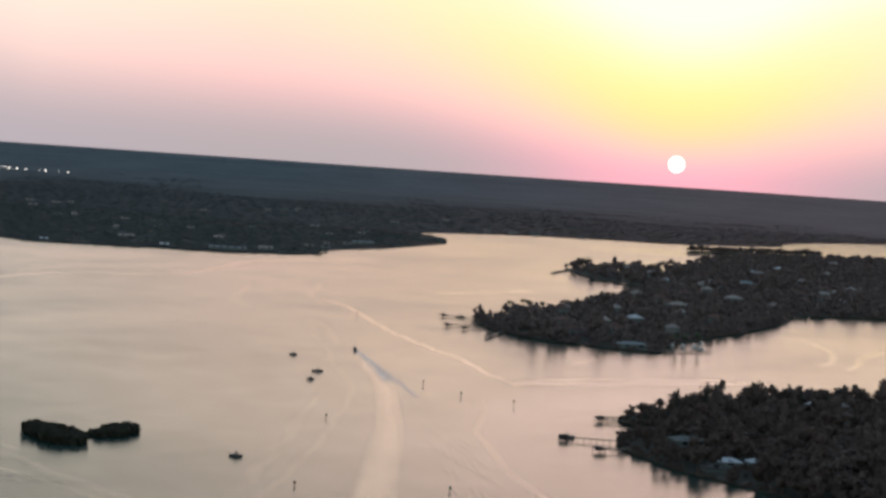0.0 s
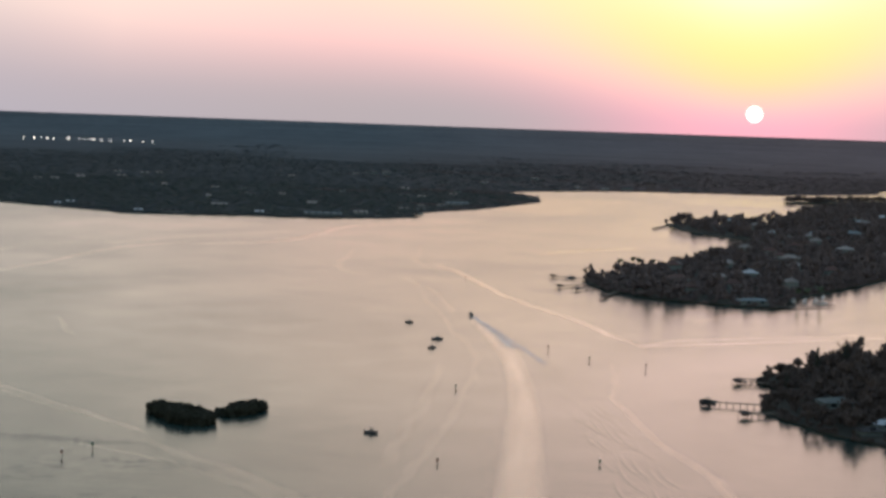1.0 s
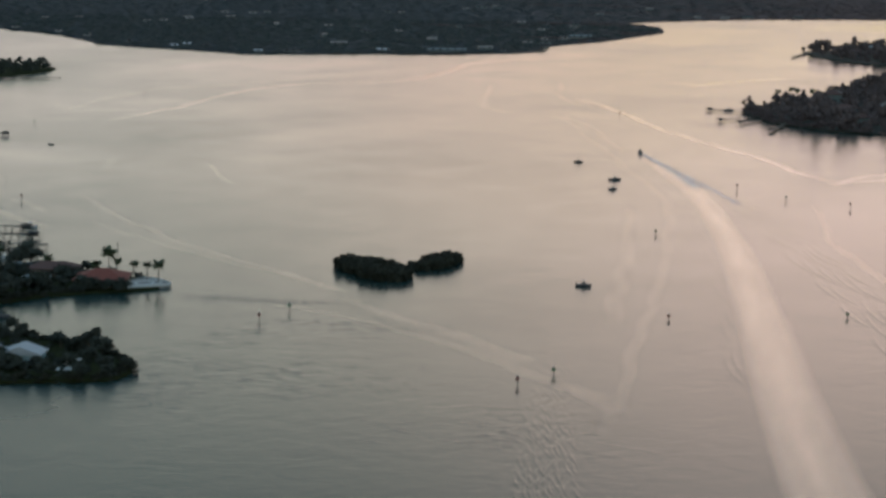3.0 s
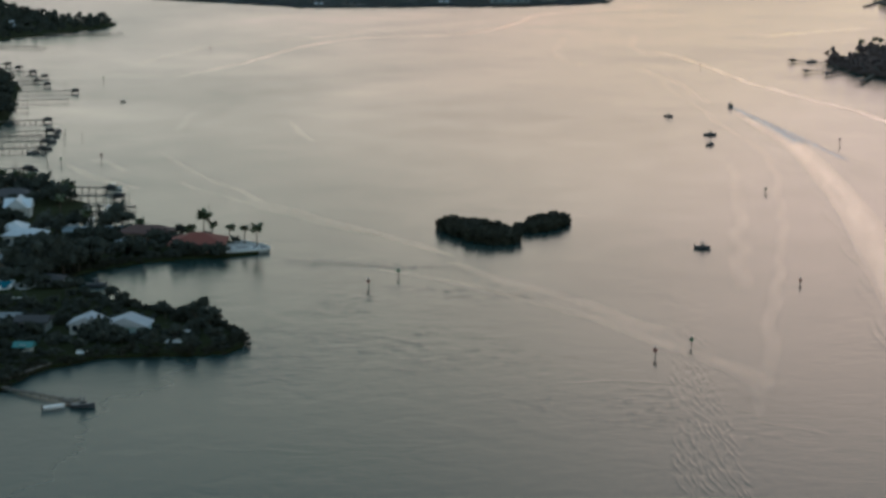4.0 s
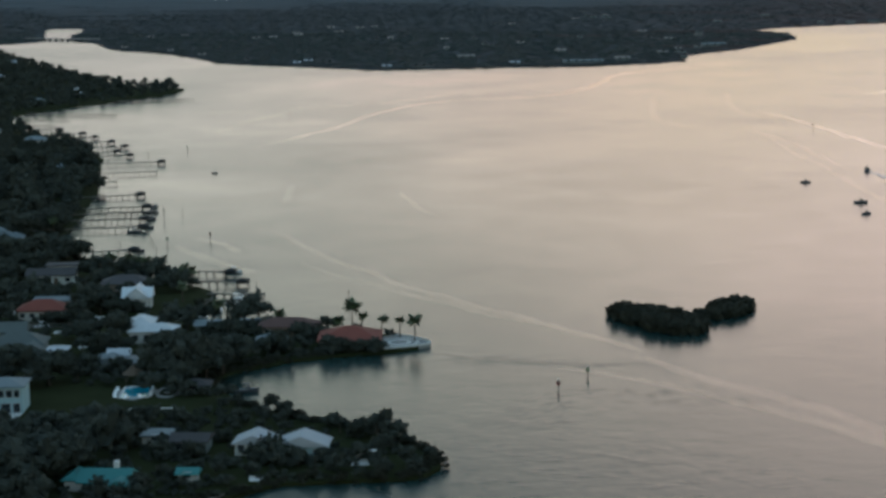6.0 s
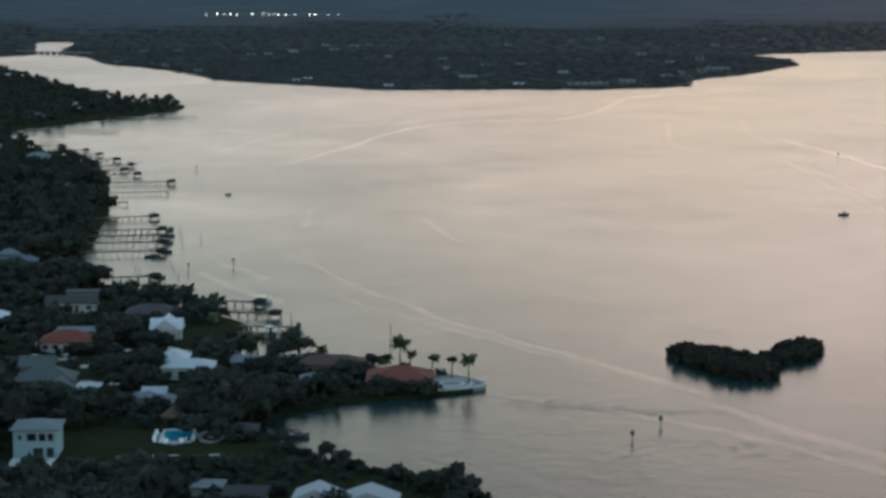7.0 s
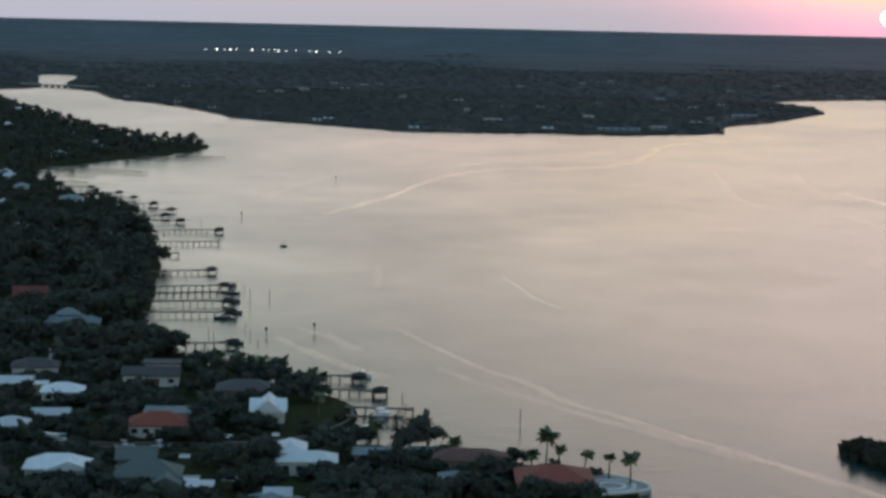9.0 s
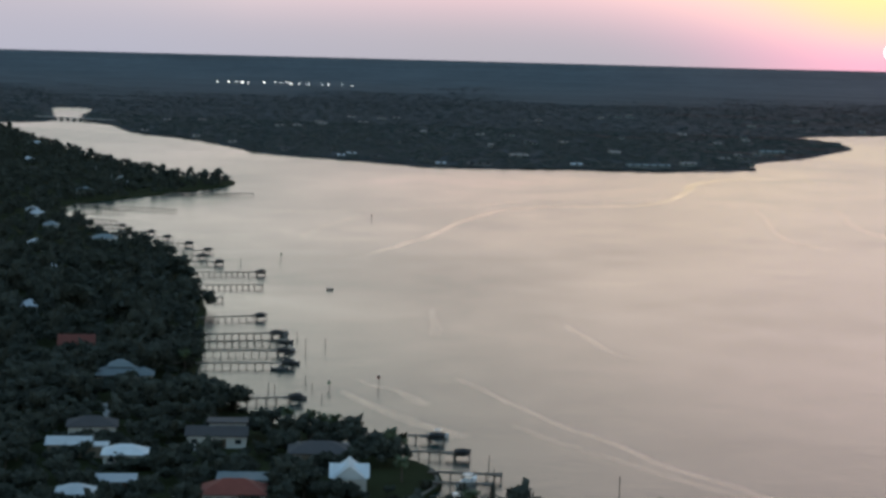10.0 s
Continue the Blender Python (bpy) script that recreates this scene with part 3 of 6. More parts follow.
def house(x, y, w, d, h, rise, rot, roof, walls, kind="hip", label="", storeys=1, wings=(), windows=3, chimney=False, front=1.2, wing_roof=None):
    """A house whose front base line is centred at (x, y)."""
    a = radians(rot)
    cx, cy = x - math.sin(a) * d / 2, y + math.cos(a) * d / 2
    h0 = new("house")
    h0.matrix_world = pose(cx, cy, float(land_height(cx, cy)), 0, 0, rot)
    blocks = [(-w / 2, w / 2, -d / 2, d / 2, h, rise, kind), *wings]
    for k, (x0, x1, y0, y1, hh, rr, kd) in enumerate(blocks):
        part("wall", boxed(x0, y0, -0.5, x1, y1, hh), walls, h0)
        part("roof", roof_bm(kd, x0, x1, y0, y1, hh, rr), wing_roof if k and wing_roof else roof, h0, "")
    for s in range(storeys):
        z = 0.9 + s * 2.9
        for k in range(windows):
            if s == 0 and k == windows // 2 and windows > 1:
                part("door", boxed(-0.55 + (k + 0.5 - windows / 2) * w / windows, -d / 2 - 0.06, 0.0, 0.55 + (k + 0.5 - windows / 2) * w / windows, -d / 2 + 0.02, 2.1), DOOR, h0)
                continue
            window_part(h0, (k + 0.5 - windows / 2) * w / windows, -d / 2, z, min(1.6, w / windows * 0.6), 1.25)
    if chimney:
        part("chimney", boxed(w * 0.15, 0, h, w * 0.15 + 0.9, 0.9, h + rise + 1.2), WALL_WHITE, h0)
    CLEAR.append((cx, cy, 0.5 * math.hypot(w, d) + 1.0))
    if front < 8:
        rng = random.Random(int(x * 7 + y))
        for k in range(int(w * 1.2)):
            if rng.random() < 0.75:
                q = h0.matrix_world @ Vector((rng.uniform(-w / 2 - 1.5, w / 2 + 1.5), -d / 2 - rng.uniform(1.3, 3.2), 0))
                SHRUBS.append((q.x, q.y, rng.uniform(0.9, 1.9)))
    LOW.append((x, y, w * 0.6, front))
    for x0, x1, y0, y1, *_ in wings:
        q = Vector(((x0 + x1) / 2, (y0 + y1) / 2, 0))
        q = h0.matrix_world @ q
        CLEAR.append((q.x, q.y, 0.5 * math.hypot(x1 - x0, y1 - y0) + 1.0))
    return tagged(h0, label, "house", "houses on the west shore")


for q in [(-196.0, 391.4), (-188.8, 394.3), (-186.6, 394.9), (-177.2, 398.0)]:
    CLEAR.append((*q, 2.5))
# This first row is a hedge added to darken the canal's reflection.
SHRUBS = [(-262 + 1.5 * k, 481.5 + 0.5 * k + 0.7 * math.sin(k * 2.3), 0.6 + 0.2 * math.sin(k * 1.7)) for k in range(22)]
LOW = []   # x, y, half width, free front: trees towards the camera stay below its view of these
# the pale two-storey house by the lawn
house(-211, 387, 8.4, 8, 5.8, 1.3, 16, ROOF_BLUE, WALL_AQUA, "hip", "pale aqua two-storey house with a blue-grey roof beside a lawn", 2, windows=0, front=14)
TWO_STOREY = bpy.data.objects["house"]
for wx, wz, ww, wh in ((-2.9, 3.7, 0.9, 1.0), (-0.6, 3.4, 2.0, 1.7), (1.4, 3.4, 1.5, 1.7), (3.0, 3.4, 1.3, 1.7), (0.6, 0.15, 2.2, 2.1), (2.9, 0.15, 1.6, 2.1)):
    window_part(TWO_STOREY, wx, -4.0, wz, ww, wh)
part("terrace", boxed(-4.4, -10, -0.4, 4.0, -4.15, 0.12), PAVING, TWO_STOREY, "pale front terrace")
house(-209, 464, 11.5, 7, 3.0, 1.5, 16, ROOF_WHITE, WALL_WHITE, "hip", "low white house with white metal roofs", 1, ((-6.2, -0.6, 0, 9, 4.0, 1.7, "hip"),), 4)
house(-231, 506, 5.8, 9, 3.4, 2.8, 16, ROOF_WHITE, WALL_WHITE, "end", "small white house with a cross-shaped white roof", 1, ((-3.7, 3.6, -2.5, 3.0, 3.3, 2.4, "gable"),), 2)
house(-250, 487, 12.5, 9, 2.8, 2.4, 16, ROOF_RED, WALL_WHITE, "hip", "white house with a red tile roof and a flat wing", 1, ((-3.5, 6.2, 4.5, 11, 3.6, 1.2, "flat"),), 5, front=4, wing_roof=ROOF_BLUE)
house(-245, 531, 13.3, 9, 2.8, 2.0, 17, ROOF_GREY, WALL_TAN, "hip", "tan house under a broad grey shingle roof", 1, (), 4)
house(-273, 541, 13.5, 8, 2.9, 1.6, 17, ROOF_GREY, WALL_WHITE, "gable", "white house with a weathered grey roof", 1, ((-2, 6.5, 3.5, 8.5, 4.4, 0.3, "flat"),), 4, front=9)
house(-234, 440, 12.5, 9, 3.4, 2.6, 17, ROOF_SAGE, WALL_GREY, "hip", "grey-green house with stepped roofs among trees", 1, ((1.5, 6.5, -8, -3, 2.8, 1.6, "end"), (-6, 1, 2, 8, 5.4, 2.0, "gable")), 4)
house(-206, 431, 11.0, 7, 1.9, 1.4, 16, ROOF_BLUE, WALL_GREY, "end", "low house with blue-grey roofs and one pale gable", 1, ((-1, 3.4, 2, 6, 2.7, 1.2, "gable"),), 3, front=3, wing_roof=ROOF_PALE)
house(-222, 437, 4.2, 4, 3.0, 0.8, 16, ROOF_PALE, WALL_WHITE, "flat", "small pale outbuilding with a flat roof", 1, (), 2, front=4)
house(-285, 515, 9.2, 7, 2.8, 1.7, 19, ROOF_WHITE, WALL_WHITE, "hip", "white house with a bright white hip roof", 1, (), 3)
house(-301, 521, 9.2, 7, 2.8, 1.2, 19, ROOF_WHITE, WALL_TAN, "gable", "tan house with a low white roof", 1, ((2, 8.5, -5, -1.5, 2.6, 0.5, "flat"),), 3)
house(-254, 443, 12.0, 8, 2.9, 2.2, 18, ROOF_WHITE, WALL_WHITE, "hip", "white house with white hip roofs under trees", 1, ((-1.5, 6.5, -5, 0, 2.9, 1.8, "end"),), 3, front=2)
house(-280, 477, 7, 6, 2.8, 1.5, 19, ROOF_WHITE, WALL_WHITE, "hip", "white cottage with a pale roof", 1, (), 2)
house(-277, 491, 7.5, 6, 2.6, 1.0, 20, ROOF_PALE, WALL_GREY, "gable", "grey shed with a long pale roof", 1, (), 2)
house(-325, 609, 13, 9, 3.0, 2.4, 20, ROOF_BLUE, WALL_TAN, "hip", "tan house with a stepped faded teal-grey hip roof", 1, ((-3.2, 2.6, -1.5, 3.5, 4.9, 1.7, "hip"), (3.5, 8.5, -3, 4, 2.8, 1.6, "hip")), 3)
house(-357, 652, 10, 9, 3.4, 2.4, 22, ROOF_RED, WALL_TAN, "gable", "house with a dull red roof deep among trees", 1, (), 3)
house(-158, 464, 14.5, 12.5, 2.4, 2.5, 14, ROOF_RED, WALL_TAN, "hip", "tan waterfront house with a low red tile hip roof", 1, (), 5, front=4)
house(-178, 476, 14.5, 8, 2.8, 1.8, 8, ROOF_BROWN, WALL_TAN, "hip", "brown-roofed house on the narrow point", 1, (), 3)
house(-177, 462, 7.0, 5, 2.2, 1.2, 16, ROOF_BLUE, WALL_GREY, "hip", "boathouse with a pale blue-grey roof", 1, (), 2, front=4)
house(-199, 478, 7.5, 5, 2.2, 1.0, 16, ROOF_BLUE, WALL_GREY, "gable", "low shed with a pale blue roof by the canal", 1, (), 2)
house(-190, 483, 4.5, 4, 2.2, 0.9, 16, ROOF_BLUE, WALL_GREY, "gable", "small shed with a pale blue roof", 1, (), 1)
house(-147.2, 364, 7.2, 6, 2.4, 1.7, 10, ROOF_PALE, WALL_WHITE, "end", "white house with a pale gable facing the water", 1, (), 3, front=2)
house(-137.2, 362.5, 9.4, 6, 2.8, 1.9, 10, ROOF_PALE, WALL_AQUA, "end", "pale blue house with a light gable roof", 1, (), 3, front=2)
house(-160, 363, 6.8, 6, 2.5, 1.0, 10, ROOF_GREY, WALL_GREY, "gable", "low grey house with a flat-pitched roof", 1, (), 2)
house(-169, 368, 5.0, 5, 1.7, 0.4, 10, ROOF_BLUE, WALL_WHITE, "flat", "small white and blue pavilion with a flat roof", 1, (), 1)
house(-165, 334, 8.5, 7, 2.0, 1.7, 10, ROOF_TEAL, WALL_WHITE, "gable", "low house with turquoise gable roofs and a white chimney", 1, ((1.2, 5.4, -6.2, -3.5, 1.9, 1.2, "end"), (-7.2, -4.25, -2.5, 3.5, 2.1, 1.3, "hip")), 3, chimney=True)
house(-152.5, 343, 3.2, 3, 1.8, 0.8, 10, ROOF_TEAL, WALL_WHITE, "gable", "small outbuilding with a turquoise roof", 1, (), 1)
house(-178, 412, 6.5, 5, 1.9, 1.0, 14, ROOF_GREY, WALL_GREY, "hip", "low dark boathouse at the end of the canal", 1, (), 1, front=3)
for hx, hy, hw, rf, lb in ((-446, 824, 13, ROOF_PALE, "house with a long pale roof in the trees"), (-403, 755, 6, ROOF_PALE, "small house with a pale roof in the trees"),
                           (-406, 724, 5, ROOF_PALE, "small pale-roofed house in the trees"), (-474, 948, 11, ROOF_BLUE, "house with a blue-grey roof in the trees"),
                           (-556, 1052, 8, ROOF_PALE, "pale house near the cove"), (-303, 539, 11, ROOF_GREY, "house with a low grey roof behind white ones"),
                           (-435, 763, 5, ROOF_PALE, "small pale-roofed house half hidden by trees"), (-412, 841, 6, ROOF_GREY, "grey-roofed house half hidden by trees"),
                           (-402, 822, 4, ROOF_BLUE, "small pale-roofed house half hidden by trees"), (-493, 915, 6, ROOF_PALE, "small pale-roofed house half hidden by trees"),
                           (-523, 997, 7, ROOF_BLUE, "grey-roofed house half hidden by trees"), (-568, 1072, 6, ROOF_PALE, "small pale-roofed house half hidden by trees"),
                           (-611, 1296, 9, ROOF_PALE, "pale house on the wooded point"), (-632, 1340, 7, ROOF_PALE, "pale house on the wooded point"),
                           (-601, 1216, 9, ROOF_BLUE, "grey-roofed house on the wooded point"), (-764, 1483, 8, ROOF_PALE, "pale house on the wooded point"),
                           (-697, 1449, 7, ROOF_PALE, "pale house on the wooded point")):
    house(hx, hy, hw, 8, 3.4, 1.8, 22, rf, WALL_WHITE, "hip", lb, 1, (), 2)


def clear_strip(points, radius):
    for p in spline(points, radius * 0.8):
        CLEAR.append((p[0], p[1], radius))


def low_trees(g):
    """Scale for each spot so that trees in front of a house don't hide it."""
    s = np.ones(len(g))
    for x, y, half, front in LOW:
        dx, dy = g[:, 0] - x, g[:, 1] - y
        along = dx * EYE_SIDE.x + dy * EYE_SIDE.y
        side = np.abs(dx * EYE_SIDE.y - dy * EYE_SIDE.x)
        hit = (along > -2) & (along < 30) & (side < half + 1.5)
        top = np.where(g[:, 1] < 412, 1.2, 2.0) + np.maximum(along - 1, 0) * 0.24
        s = np.where(hit, np.minimum(s, np.where(along < front, 0.0, top / 8.0)), s)
    return s


# the lawn with its pool, and the lawn on the round point
for q in ((-206, 396), (-200, 399), (-194, 401), (-188, 404), (-182, 407), (-177, 411), (-185, 398), (-193, 394), (-202, 390), (-181, 402)):
    CLEAR.append((*q, 5.5))
CLEAR.append((-229, 523, 12))
for q in ((-195.5, 420.5), (-194, 416), (-193.5, 413)):
    CLEAR.append((*q, 4.5))
for q in ((-284, 518), (-281, 522), (-283, 501), (-264.5, 494.5), (-236, 491.5), (-226.5, 497), (-238, 471), (-225, 480.5)):
    CLEAR.append((*q, 3.5))
    LOW.append((*q, 2.5, 3.0))
for q in ((-219, 500), (-213, 493), (-216, 511)):
    CLEAR.append((*q, 6.0))
LOW.append((-357, 652, 9, 6.0))
for q in ((-357, 644), (-354, 634), (-351, 625)):
    CLEAR.append((*q, 8.0))
for q in ((-250, 473), (-236, 478), (-224, 485)):
    LOW.append((*q, 9, 2.0))
LOW.append((-205, 383, 12, 3.0))
LOW.append((-187, 392, 14, 3.0))
LOW.append((-178, 400, 8, 3.0))
for q in ((-206, 396), (-200, 399), (-194, 401), (-182, 398), (-176, 405)):
    CLEAR.append((*q, 7.0))
LOW.append((-229, 516, 9, 3.0))
for q in ((-213, 405), (-207, 407), (-200, 409), (-176, 409), (-212, 399), (-146, 475)):
    CLEAR.append((*q, 7.0))
clear_strip([(-318, 584), (-312, 571), (-307, 558)], 3.5)
clear_strip([(-281, 534), (-276, 540), (-270, 541)], 4.0)
clear_strip([(-256, 468), (-240, 471), (-228, 477)], 2.0)
for q in ((-230, 454), (-223, 456), (-218, 457), (-262, 491), (-271, 478)):
    CLEAR.append((*q, 3.0))
clear_strip([(-240, 458), (-225, 452), (-214, 455)], 4)
clear_strip([(-245, 432), (-232, 430), (-215, 424)], 3.5)
clear_strip([(-262, 525), (-255, 520)], 6)

# x, y, width, depth, wall height, pale roof
SHORE_HOUSES = [(-380, 1728, 9, 8, 4, 1), (-322, 1752, 42, 10, 4, 1), (-293, 1796, 15, 10, 5, 1), (-455, 1688, 24, 8, 2.5, 0), (-449, 1830, 18, 9, 5, 1), (-378, 1945, 10, 9, 5, 1), (-560, 1745, 10, 8, 3, 0), (-660, 1800, 8, 8, 3, 0), (-590, 1775, 8, 8, 3, 1), (-255, 1930, 12, 9, 5, 0), (-870, 1720, 12, 8, 6, 1), (-720, 1400, 12, 8, 5, 0)]
INLAND_HOUSES = [(-238, 2075, 40, 12, 5, 1), (-541, 2270, 9, 6, 5.4, 1), (-215, 2120, 12, 6, 3.4, 1), (-265, 1990, 9, 6, 4.4, 1), (-420, 2300, 10, 6, 6.4, 1), (-530, 3060, 14, 10, 7, 1), (-515, 3085, 16, 10, 7, 1), (-503, 3045, 10, 9, 7, 1), (-548, 3100, 9, 9, 7, 1), (-640, 2250, 9, 6, 6.4, 1), (-660, 2260, 7, 6, 6.4, 1), (-480, 2080, 9, 6, 5.4, 1), (-510, 2000, 7, 6, 5.4, 1), (-180, 2330, 10, 6, 4.4, 1), (-90, 2780, 26, 10, 6, 1), (-120, 2740, 18, 9, 5, 1), (-20, 2800, 22, 9, 5, 1)]
NORTH_HOUSES = [(60, 1060, 7, 6, 5, 0), (30, 1110, 7, 6, 5, 1), (85, 1090, 8, 7, 6, 0), (120, 1120, 8, 6, 6, 1), (150, 1240, 9, 7, 6, 0), (97, 1016, 17, 8, 2.6, 0), (50, 1125, 13, 9, 5, 0), (322, 2350, 14, 9, 6, 1), (255, 1640, 14, 9, 6, 1), (124, 1345, 12, 8, 6, 1), (118, 1685, 12, 8, 6, 1), (188, 1725, 16, 9, 6, 1), (210, 1950, 14, 9, 6, 1), (156, 1680, 14, 9, 6, 1), (44, 1240, 10, 8, 5, 1), (95, 1180, 8, 8, 6, 1), (170, 1480, 12, 9, 6, 1)]
EAST_HOUSES = [(127.5, 618, 12.5, 9, 2.8, 1), (141.5, 574, 8, 5, 2.2, 1), (151, 580, 4, 4, 2.0, 1), (148, 648, 4.5, 4, 3.6, 1), (136, 561, 7.5, 5, 1.6, 0), (195, 700, 9, 8, 6, 0), (177, 541, 3.5, 3, 1.0, 0)]
NORTH_HOUSES += [(80, 1260, 8, 7, 6, 1), (110, 1420, 9, 7, 6, 0), (200, 1420, 10, 7, 6, 1), (230, 1520, 9, 7, 6, 0), (150, 1580, 9, 7, 6, 1), (60, 1780, 9, 8, 6, 0), (100, 1800, 10, 8, 6, 1), (250, 1850, 11, 8, 6, 1), (290, 1700, 10, 8, 6, 0), (180, 2040, 10, 8, 6, 1)]
INLAND_HOUSES = [(a, b, c * 0.7, d * 0.8, e, k % 3 == 0) for k, (a, b, c, d, e, f) in enumerate(INLAND_HOUSES)]
rng_h = random.Random(31)
for p in main_line[::9]:
    if -1000 < p[0] < -230 and p[1] < 2050 and rng_h.random() < 0.7:
        SHORE_HOUSES.append((float(p[0]) + rng_h.uniform(2, 10), float(p[1]) + rng_h.uniform(12, 40), rng_h.uniform(5, 8), 6, rng_h.uniform(2.6, 4), rng_h.random() < 0.5))
while len(INLAND_HOUSES) < 46:
    hx, hy = rng_h.uniform(-1000, -120), rng_h.uniform(1880, 3150)
    if inside(main_line, np.array(((hx, hy), (hx - 15, hy - 40), (hx + 15, hy - 40)))).all():
        INLAND_HOUSES.append((hx, hy, rng_h.uniform(6, 13), rng_h.uniform(6, 10), rng_h.uniform(3, 5), rng_h.random() < 0.65))
while len(NORTH_HOUSES) < 52:
    hx, hy = rng_h.uniform(20, 330), rng_h.uniform(1050, 2200)
    if inside(north_line, np.array(((hx, hy), (hx - 15, hy - 15), (hx + 15, hy - 15)))).all() and seen(np.array(((hx, hy),)))[0]:
        NORTH_HOUSES.append((hx, hy, rng_h.uniform(6, 9), 6, 6.3, rng_h.random() < 0.6))
while len(EAST_HOUSES) < 13:
    hx, hy = rng_h.uniform(110, 240), rng_h.uniform(560, 760)
    if inside(east_line, np.array(((hx, hy), (hx - 14, hy - 14), (hx + 10, hy - 30), (hx - 5, hy - 30)))).all() and seen(np.array(((hx, hy),)))[0]:
        EAST_HOUSES.append((hx, hy, rng_h.uniform(5, 7), 5, 5.0, rng_h.random() < 0.5))
for fx, fy, fw, *_ in SHORE_HOUSES + INLAND_HOUSES + NORTH_HOUSES + EAST_HOUSES:
    for step in (0, 8):
        CLEAR.append((fx + 0.15 * step, fy - step, fw * 0.42 + 2))
LIGHTS = [(-20.76, 0.0), (-20.44, 0.5), (-20.22, 1.0), (-19.87, 0.0), (-19.43, 1.0), (-19.11, 1.5), (-18.79, 1.5), (-18.68, -0.5), (-18.19, -0.5), (-17.77, -0.5), (-17.60, -0.5), (-17.21, -0.5), (-16.93, -0.5), (-20.05, 0.2), (-18.95, 0.3), (-18.45, -0.3)]


def near_scale(g):
    """Lower growth on the two narrow points and in front of houses."""
    s = low_trees(g)
    point = (g[:, 0] > -203) & (g[:, 1] > 446)
    s = np.where(point, np.minimum(s, np.where(g[:, 0] > -166, 0.33, 0.55)), s)
    neck = (g[:, 0] > -172) & (g[:, 1] < 405)
    s = np.where(neck, np.minimum(s, 0.38), s)
    back = (g[:, 0] < -203) & (g[:, 1] > 440) & (g[:, 1] < 572)
    s = np.where(back, np.minimum(s, 0.72), s)
    edge = (g[:, 0] > -322) & (g[:, 1] > 596) & (g[:, 1] < 640)
    s = np.where(edge, np.minimum(s, 0.45), s)
    cove = (g[:, 0] > -279) & (g[:, 0] < -249) & (g[:, 1] > 557)
    s = np.where(cove, np.minimum(s, 0.25), s)
    return np.where((g[:, 1] > 572) & (s > 0.9), 1.1, s)


def patchy(g):
    """Bushes in clumps, with open lawn and soil between them."""
    patch = np.array([noise.noise(Vector((x / 15, y / 15, 7.0))) for x, y in g])
    return patch > np.where(g[:, 1] < 398, -0.45, -0.06)


near_spots = scatter(west_line, (-420, -100, 230, 640), 6.2, 1, open_ground, 0.6, near_scale)
tall_ones = near_spots[near_spots[:, 2] > 0.5]
single = tall_ones[np.random.default_rng(5).permutation(len(tall_ones))[:150]]
rest = near_spots[~np.isin(near_spots[:, 0], single[:, 0])]
woods("woodland_near", rest, NEAR, LEAF, "dense dark broadleaf trees among the houses", 1, (0.55, 1.4))
band = scatter(west_line, (-182, -106, 250, 470), 1.8, 13, lambda g: ~((g[:, 0] > -153) & (g[:, 1] > 458)) & ~((np.abs(g[:, 0] + 172) < 4) & (np.abs(g[:, 1] - 421) < 7)), 0.3)
deep = np.ones(len(band), bool)
for dx, dy in ((2.6, 0), (-2.6, 0), (0, 2.6), (0, -2.6)):
    deep &= inside(west_line, band[:, :2] + np.array((dx, dy)))
fringe = band[~deep]
woods("mangrove_fringe", fringe, BUSH, MANGROVE, "dark mangrove hedge along the water's edge", 12, (0.6, 1.1), sink=1.1)
bank = scatter(west_line, (-660, -200, 500, 1420), 3.2, 16, lambda g: (g[:, 0] < 200 - g[:, 1] * 0.8) & seen(g), 0.2)
deep = np.ones(len(bank), bool)
for dx, dy in ((3.2, 0), (-3.2, 0), (0, 3.2), (0, -3.2)):
    deep &= inside(west_line, bank[:, :2] + np.array((dx, dy)))
woods("mangrove_fringe", bank[~deep], UNDER, MANGROVE, "dark bushes along the wooded bank", 17, (0.9, 1.5), sink=1.1)
under = scatter(west_line, (-300, -108, 235, 540), 3.9, 15, lambda g: open_ground(g) & patchy(g), 1.2, lambda g: np.minimum(np.random.default_rng(8).uniform(0.55, 1.1, len(g)), low_trees(g) * 3.0))
woods("undergrowth", under, UNDER, LEAF, "low dark undergrowth and garden bushes", 15, (0.7, 1.2))
woods("garden_shrubs", np.array(SHRUBS), BUSH, LEAF, "dark clipped shrubs and hedges round the houses", 14, (0.55, 1.15))
woods("woodland_bank", scatter(west_line, (-760, -300, 640, 1110), 8.3, 2, lambda g: open_ground(g) & wedge(g, -36, 10), 0.8, lambda g: np.maximum(low_trees(g), 0.3) * np.where(g[:, 1] > 860, 0.66, 1.0)), MID, LEAF, "dense dark trees along the west bank", 2, (0.65, 1.5))
woods("woodland_west", scatter(west_line, (-1400, -500, 1110, 2100), 9.5, 3, lambda g: open_ground(g) & wedge(g, -36, 0), 0.8), FAR, LEAF, "dark wooded point seen far across the cove", 3)
woods("woodland_north", scatter(north_line, (-20, 700, 990, 1560), 7.3, 4, open_ground, 1), SMALL_MID, LEAF_NORTH_HAZE, "dark trees covering the peninsula", 4, (0.55, 1.3), 1.08)
woods("woodland_north", scatter(north_line, (-20, 700, 1560, 2800), 11.5, 41, open_ground, 1), FAR, LEAF_NORTH_HAZE, "dark trees covering the far half of the peninsula", 41, (0.9, 1.6))
